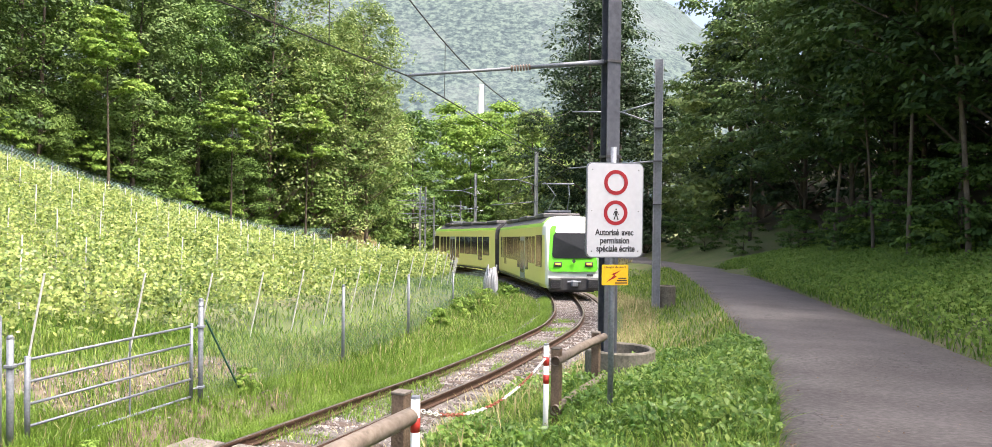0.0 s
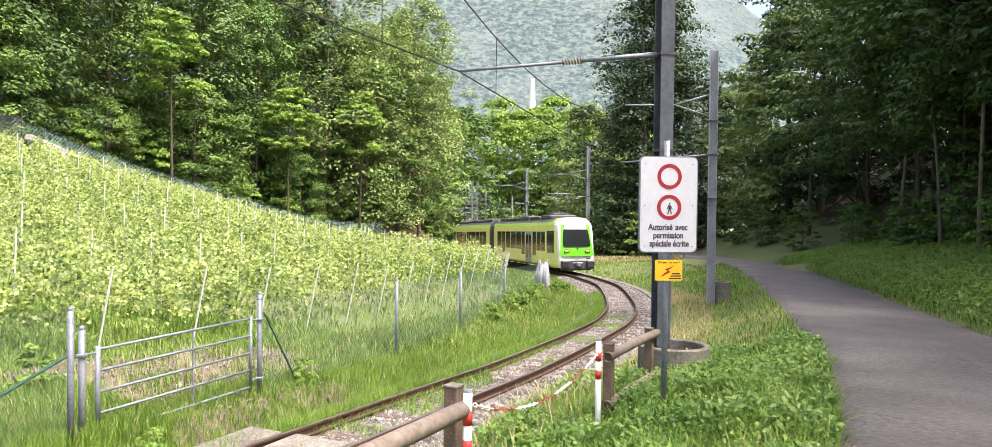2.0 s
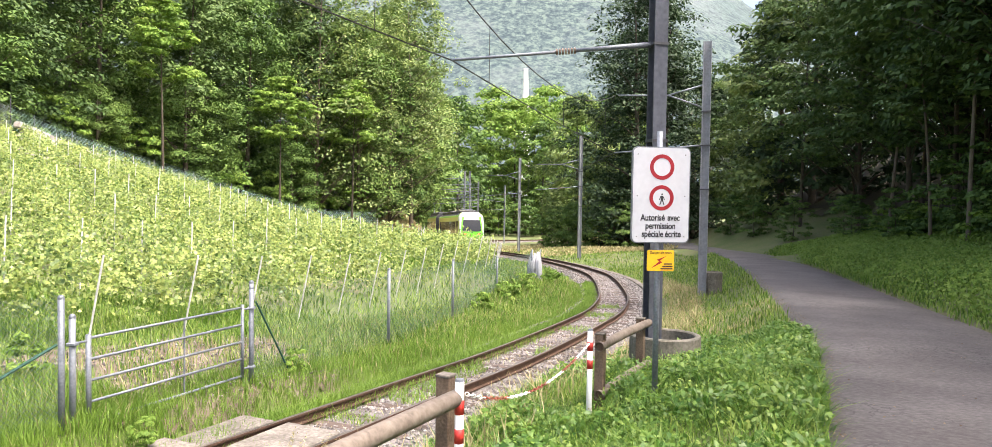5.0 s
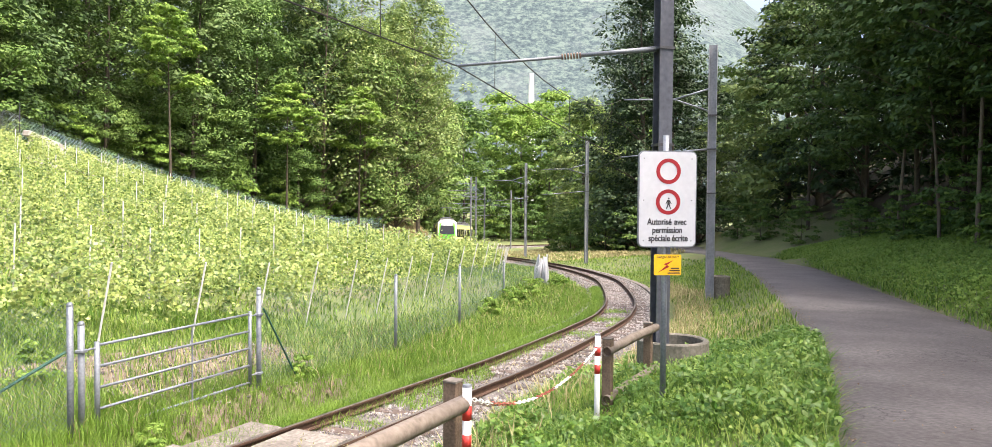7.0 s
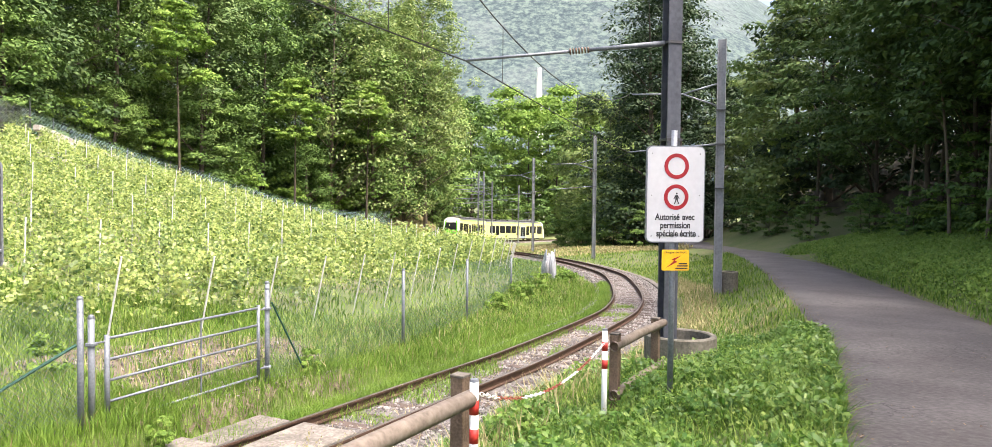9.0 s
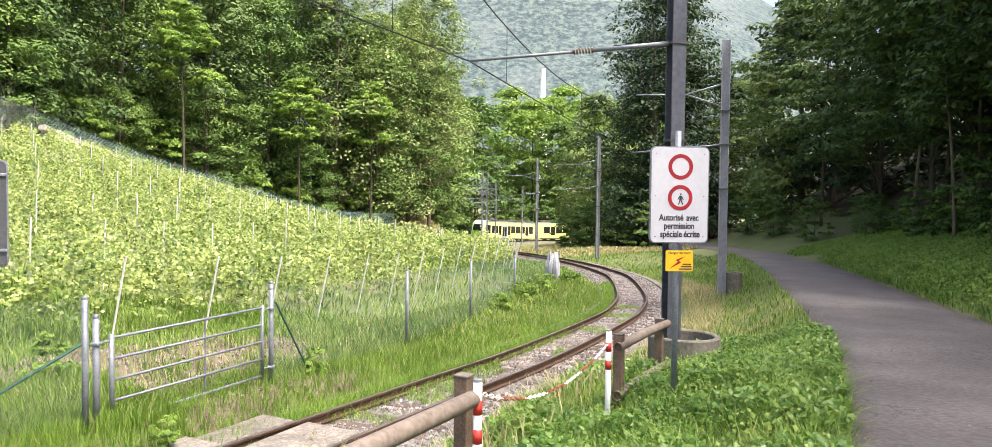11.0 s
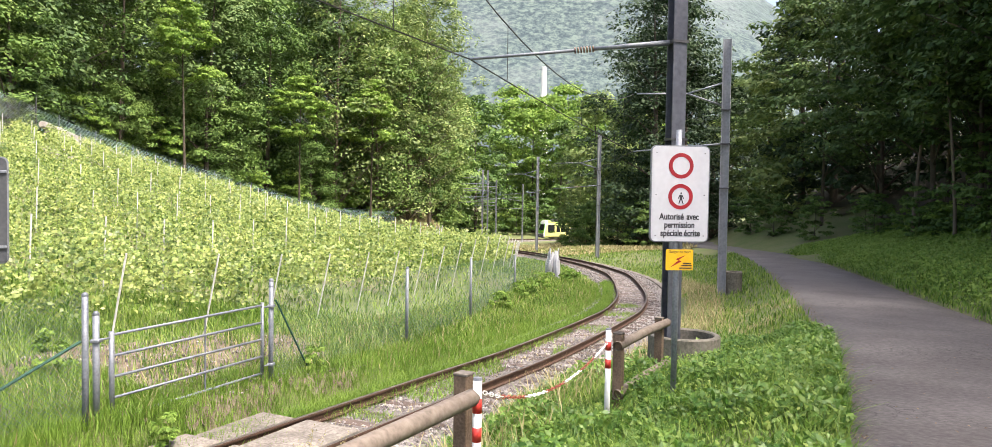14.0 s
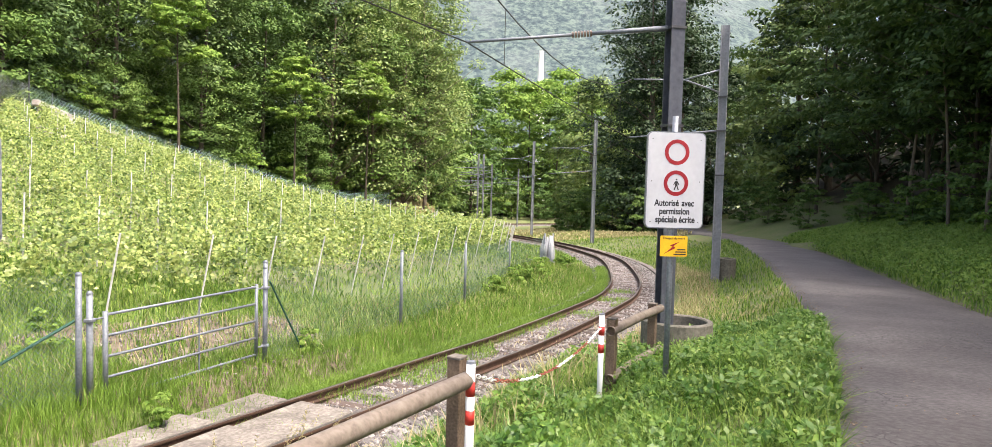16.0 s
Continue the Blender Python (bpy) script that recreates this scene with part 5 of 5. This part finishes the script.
    for k in range(34):
        i = 44 + k * 3
        d = ROAD[i + 1] - ROAD[i]
        d /= np.linalg.norm(d)
        o = rng.uniform(6.2, 8.6)
        x, y = ROAD[i][0] + d[1] * o, ROAD[i][1] - d[0] * o
        r = rng.uniform(0.7, 1.3)
        sh = thing("shrub", x, y, gz(x, y), 0, "low dark green leafy shrub on the bank", "shrub", "shrubs on the bank")
        cc, lv = crown_leaves(rng, r * 1.1, 0.1, r, 26, 36, 0.12, "round", 0.6)
        soup("leaves", lv, 4, "leafmid" if k % 3 else "leaflight", sh)


def build_weeds():
    rng = np.random.default_rng(77)
    for x, y, r, h, leaf in ((0.95, 24.6, 0.4, 0.6, 0.08), (1.7, 26.6, 0.45, 0.7, 0.08), (2.9, 29.4, 0.4, 0.6, 0.08), (-3.75, 8.25, 0.16, 0.75, 0.05), (-5.9, 9.6, 0.3, 0.6, 0.06),
                             (-2.9, 11.5, 0.2, 0.4, 0.04), (0.1, 21.5, 0.4, 0.6, 0.08)):
        w = thing("weed_clump", x, y, gz(x, y), 0, "leafy green weed growing beside the track", "weed", "weeds by the track")
        cc, lv = crown_leaves(rng, h, 0.05, r, 22, 26, leaf, "round", 0.8)
        soup("leaves", lv, 4, "leaflight", w)
        stems = [tube([(0, 0, -0.05), (c[0] * 0.5, c[1] * 0.5, c[2] * 0.6), tuple(c)], [0.008, 0.006, 0.003], 4) for c in cc[:6]]
        v, f = merge(stems)
        raw("stems", v, f, "grass", w)
    for k in range(16):
        x, y = rng.uniform(-1.7, -0.3), rng.uniform(5.3, 8.0)
        if k > 8:
            x, y = rng.uniform(-4.3, -2.6), rng.uniform(6.2, 7.4)
        if nearest(TRACK, x, y)[0][0] < 1.0:
            x += 0.9
        z = gz(x, y)
        g = thing("grass_stalk", x, y, z, rng.uniform(0, 360), "tall dry grass stalk with a seed head", "grass", "grass stalks")
        h, b = rng.uniform(0.5, 0.95), rng.uniform(0.05, 0.4)
        pts = [(b * u ** 2, 0, h * (u - 0.25 * b * u ** 3)) for u in np.linspace(0, 1, 7)]
        v, f = tube([(0, 0, -0.05)] + pts[1:], [0.0028, 0.0026, 0.0024, 0.002, 0.0018, 0.0016, 0.001], 4)
        raw("stem", v, f, "dry", g)
        c = np.array([pts[5 if j % 3 else 6] for j in range(30)]) + rng.normal(0, 0.012, (30, 3)) + np.linspace(-0.05, 0.05, 30)[:, None] * np.array((b, 0, 1))
        tagged(soup("seed_head", leaf_quads(c, rng.normal(size=(30, 3)), 0.012, rng, 2.0), 4, "dry", g), kind="stuff")
    p = np.vstack([beside(ROAD, rng, 1800, 46, 110, -1.75, -1.5), beside(ROAD, rng, 2500, 46, 130, 1.45, 1.8), beside(ROAD, rng, 200, 46, 80, -1.4, 1.4)])
    d, rz = nearest(ROAD, p[:, 0], p[:, 1])
    c = np.c_[p, np.maximum(rz + 0.035, ground_z(p[:, 0], p[:, 1])) + 0.006]
    ob = soup("leaf_litter", leaf_quads(c, rng.normal(size=(len(p), 3)) * 0.2 + np.array((0, 0, 1)), 0.022, rng), 4, "litter", label="dry brown leaf litter along the lane's edges")
    tagged(ob, category="leaves", kind="stuff")


# ---------------------------------------------------------------- crossing slabs
def build_crossing():
    i = int(np.abs(TRACK[:, 1] - 7.7).argmin())
    for n, (off, w) in enumerate(((-0.9, 0.56), (0.0, 0.84))):
        for k in range(2):
            p = TRACK[i + 5 * k]
            d = TRACK[i + 5 * k + 2] - TRACK[i + 5 * k - 2]
            d /= np.linalg.norm(d)
            c = p + np.array((d[1], -d[0], 0)) * off
            sl = tagged(new("concrete_slab"), "worn pale concrete slab in the track crossing", "slab", "crossing slabs")
            bm = box(bmesh.new(), (0, 0, 0), (w, 1.2, 0.14), bevel=0.02)
            sl.matrix_basis = Matrix.Translation((c[0], c[1], c[2] - 0.105 + random.uniform(-.012, .012))) @ Matrix.Rotation(math.atan2(d[1], d[0]) - math.pi / 2 + random.uniform(-.03, .03), 4, "Z")
            part("block", bm, "concrete", sl)


# ---------------------------------------------------------------- railcar
CAR = 17.6


def build_car():
    """One half of the train: the cab end at +x, the coupling end at -x; rail top at z = 0."""
    car = thing("railcar", label="pale yellow-green railcar with green and white cab front and dark windows", category="train", group="train")
    L = 16.2                       # drawn at this length, stretched to the true one at the end
    prof = [(0.0, 0.32), (1.22, 0.32), (1.31, 0.5), (1.325, 1.2), (1.325, 2.6), (1.29, 2.98), (1.2, 3.14), (0.85, 3.4), (0.0, 3.45)]
    ring = prof + [(-a, b) for a, b in reversed(prof[1:-1])]
    stations = [(-L / 2, 1.0, 0), (L / 2 - 1.5, 1.0, 0), (L / 2 - 0.75, 0.985, 0), (L / 2 - 0.25, 0.95, 0.0), (L / 2, 0.9, 0)]
    verts, faces, idx = [], [], []
    for x, k, _ in stations:
        for y, z in ring:
            back = 0.0
            if x > L / 2 - 1.0:
                back = max(0, (z - 1.0)) ** 1.5 * 0.16 * (1 if x > L / 2 - 0.1 else 0.7 if x > L / 2 - 0.4 else 0.25)
            zz = z if x < L / 2 - 1 else min(z, 3.45)
            verts.append((x - back, y * k, zz))
    n = len(ring)
    for i in range(len(stations) - 1):
        for j in range(n):
            faces.append((i * n + j, (i + 1) * n + j, (i + 1) * n + (j + 1) % n, i * n + (j + 1) % n))
            zmid = (ring[j][1] + ring[(j + 1) % n][1]) / 2
            idx.append(2 if zmid > 3.1 and i < 1 else 1 if zmid > 2.95 and i < 2 else 3 if (i >= 2 and zmid > 2.7) or (i >= 3) else 0)
    faces.append(tuple(range(n)))
    idx.append(4)
    o = (len(stations) - 1) * n
    faces.append(tuple(o + j for j in reversed(range(n))))
    idx.append(3)
    raw("body", verts, faces, "carbody", car, "pale yellow-green shell with a green roof edge", mats=["carbody", "carstripe", "carroof", "carwhite", "cardark"], index=idx, smooth=False)

    def win(name, x0, x1, z0, z1, mat, side, out=0.006):
        bm = box(bmesh.new(), ((x0 + x1) / 2, side * (1.325 + out / 2), (z0 + z1) / 2), (x1 - x0, 0.02 + out, z1 - z0), bevel=0.0)
        return part(name, bm, mat, car)
    for side in (-1, 1):
        for x0, x1, z0 in ((4.75, 5.5, 1.3), (3.75, 4.6, 1.3), (2.8, 3.6, 0.95), (0.1, 0.9, 0.95), (-1.3, -0.05, 1.3), (-2.8, -1.45, 1.3), (-4.3, -2.95, 1.3), (-5.4, -4.5, 0.95), (-6.9, -5.6, 1.3)):
            win("window", x0, x1, z0, 2.55, "carglass", side)
        d = win("door", 1.15, 2.55, 0.45, 2.55, "cardoor", side, 0.012)
        for x0, x1 in ((1.25, 1.8), (1.9, 2.45)):
            bm = box(bmesh.new(), ((x0 + x1) / 2, side * 1.34, 1.55), (x1 - x0, 0.02, 1.6))
            p = part("door_pane", bm, "carglass", d)
        win("cab_window", 5.9, 7.25, 1.2, 2.6, "carglass", side, 0.01)
        win("skirt", -7.6, 6.6, 0.33, 0.42, "cardark", side, 0.01)
    # front mask
    fx = L / 2

    def front(w0, w1, z0, z1, mat, name, t, label="", r=0.16):
        """A rounded, slightly bowed panel on the sloping cab front."""
        ring = []
        for sy, sz, a0 in ((1, 1, 0), (-1, 1, 90), (-1, -1, 180), (1, -1, 270)):
            for k in range(5):
                a = radians(a0 + 22.5 * k)
                z = (z1 - r if sz > 0 else z0 + r) + r * math.sin(a)
                u = (z - z0) / (z1 - z0)
                w = w0 + (w1 - w0) * u
                ring.append((sy * (w - r) + r * math.cos(a), z))
        vs = []
        for dx in (t, -0.15):
            for y, z in ring:
                vs.append((fx - max(0, z - 1.0) ** 1.5 * 0.16 + dx, y, z))
        n = len(ring)
        zc = (z0 + z1) / 2
        vs.append((fx - max(0, zc - 1.0) ** 1.5 * 0.16 + t + 0.004, 0, zc))
        fs = [(i, (i + 1) % n, 2 * n) for i in range(n)] + [(i, n + i, n + (i + 1) % n, (i + 1) % n) for i in range(n)]
        return raw(name, vs, fs, mat, car, label)
    front(1.14, 1.0, 1.05, 3.0, "cargreen", "front_mask", 0.02, "bright green front mask")
    front(0.98, 0.86, 1.62, 2.72, "carglass", "windscreen", 0.04, "dark windscreen")
    front(0.8, 0.6, 2.7, 3.32, "carwhite", "front_cap", 0.05, "white front cap over the windscreen", 0.1)
    bm = box(bmesh.new(), (fx + 0.06, 0, 1.5), (0.04, 0.14, 0.14), Matrix.Rotation(radians(45), 3, "X"))
    part("emblem", bm, "cardark", car)
    for s in (-1, 1):
        bm = box(bmesh.new(), (fx + 0.01, s * 0.72, 1.36), (0.05, 0.36, 0.2), bevel=0.015)
        part("headlamp", bm, "cardark", car)
        bm = box(bmesh.new(), (fx + 0.03, s * 0.72, 1.37), (0.04, 0.24, 0.08), bevel=0.01)
        part("tail_lamp", bm, "taillight", car, "glowing orange-red lamp")
        bm = box(bmesh.new(), (fx + 0.16, s * 0.86, 0.55), (0.2, 0.5, 0.42), bevel=0.03)
        part("bumper", bm, "cardark", car, "black ribbed bumper")
        bm = bmesh.new()
        for k in range(5):
            box(bm, (fx + 0.27, s * 0.86, 0.4 + 0.075 * k), (0.03, 0.44, 0.035))
        part("bumper_rib", bm, "cardark", car)
    bm = box(bmesh.new(), (fx + 0.03, 0, 0.52), (0.12, 2.3, 0.55), bevel=0.03)
    part("coupler_recess", bm, "cardark", car)
    bm = box(bmesh.new(), (fx + 0.2, 0, 0.55), (0.3, 0.3, 0.26), bevel=0.04)
    rod(bm, (fx + 0.1, -0.3, 0.62), (fx + 0.2, 0.3, 0.62), 0.05)
    part("coupler", bm, "galv", car)
    bm = box(bmesh.new(), (fx + 0.055, 0.75, 0.9), (0.01, 0.3, 0.09))
    part("number_bar", bm, "cardark", car, "dark unreadable number")
    bm = box(bmesh.new(), (fx - 0.25, 0, 0.26), (0.1, 2.1, 0.2), bevel=0.03)
    part("plough", bm, "cardark", car)
    for x0, x1, h in ((-7.4, -5.2, 0.24), (-5.0, -2.2, 0.2), (-1.9, 0.6, 0.26), (0.9, 3.2, 0.2), (3.5, 5.6, 0.24)):
        bm = box(bmesh.new(), ((x0 + x1) / 2, 0, 3.42 + h / 2 - 0.03), (x1 - x0, 1.9, h), bevel=0.06)
        part("roof_unit", bm, "carroof", car, "grey roof equipment box")
    bm = bmesh.new()
    for s in (-1, 1):
        rod(bm, (4.6, s * 0.5, 3.75), (5.7, s * 0.35, 4.45), 0.025)
        rod(bm, (5.7, s * 0.35, 4.45), (4.7, s * 0.55, 5.0), 0.02)
        rod(bm, (4.5, s * 0.55, 5.03), (4.9, s * 0.55, 5.03), 0.02)
    for x in (4.55, 4.85):
        rod(bm, (x, -0.8, 5.05), (x, 0.8, 5.05), 0.022)
    box(bm, (4.6, 0, 3.74), (0.9, 1.2, 0.1))
    part("pantograph", bm, "galv", car, "raised pantograph")
    for bx in (-5.2, 5.0):
        bm = box(bmesh.new(), (bx, 0, 0.36), (2.6, 1.7, 0.26), bevel=0.05)
        part("bogie", bm, "cardark", car)
        for wx in (-0.9, 0.9):
            for s in (-1, 1):
                bm = rod(bmesh.new(), (0, s * 0.46, 0), (0, s * 0.57, 0), 0.37, seg=20)
                bmesh.ops.scale(bm, verts=bm.verts, vec=(L / CAR, 1, 1 / 1.07))
                bmesh.ops.translate(bm, verts=bm.verts, vec=(bx + wx, 0, 0.347))
                part("wheel", bm, "rust", car)
    bm = bmesh.new()
    for k in range(4):
        box(bm, (-L / 2 - 0.06 - 0.11 * k, 0, 1.75), (0.07, 2.2, 2.6), bevel=0.03)
    part("bellows", bm, "cardark", car, "dark folding gangway")
    size = Matrix.Diagonal((CAR / L, 1.0, 1.07, 1))
    for ob in car.children_recursive:
        ob.data.transform(size)
    return car


def motions():
    car_a = build_car()
    car_b = copy_thing(car_a, Matrix())
    s_of = np.arange(len(TRACK)) * 0.25
    times = [0, 0.5, 1.0, 1.5, 2.0, 2.5, 3.0, 3.5, 4.0, 4.2, 5.2, 6.3, 7.0, 7.5, 8.0, 8.5, 9.0, 9.2, 10.3, 11.5, 12.5, 13.5, 14.0, 15.0, 16.0]
    ys = [33, 36.4, 39.9, 44.0, 48.1, 52.0, 55.9, 59.9, 64, 65.7, 75.6, 88.5, 96, 101, 106.2, 111.4, 116.2, 118.3, 126.5, 134, 139.2, 144, 146, 149.4, 152]
    mono = np.maximum.accumulate(TRACK[:, 1])

    def at(s):
        return Vector([float(np.interp(s, s_of, TRACK[:, k])) for k in range(3)])

    rows_a, rows_b = [], []
    for t in np.arange(0, 16.01, 0.5):
        y = float(np.interp(t, times, ys))
        s = float(np.interp(y, mono, s_of))
        for rows, c, turn in ((rows_a, s + CAR / 2, 0), (rows_b, s + CAR * 1.5 + 0.5, 180)):
            p, q = at(c - 5.1), at(c + 5.1)
            d = p - q
            mid = (p + q) / 2
            yaw = math.degrees(math.atan2(d.y, d.x)) + turn
            tilt = math.degrees(math.atan2(d.z, d.xy.length)) * (1 if turn == 0 else -1)
            rows.append((float(t), pose(mid.x, mid.y, mid.z, 0, -tilt, yaw)))
    walk(car_a, rows_a)
    walk(car_b, rows_b)


# ---------------------------------------------------------------- build
mountain_material()
build_ground()
build_wood_floor()
build_road()
build_mountain()
build_forest()
build_vines()
build_fence()
build_gate()
build_sign()
build_posts()
build_masts()
build_pylon()
build_crossing()
build_patch()
build_grass()
build_weeds()
build_track()
motions()
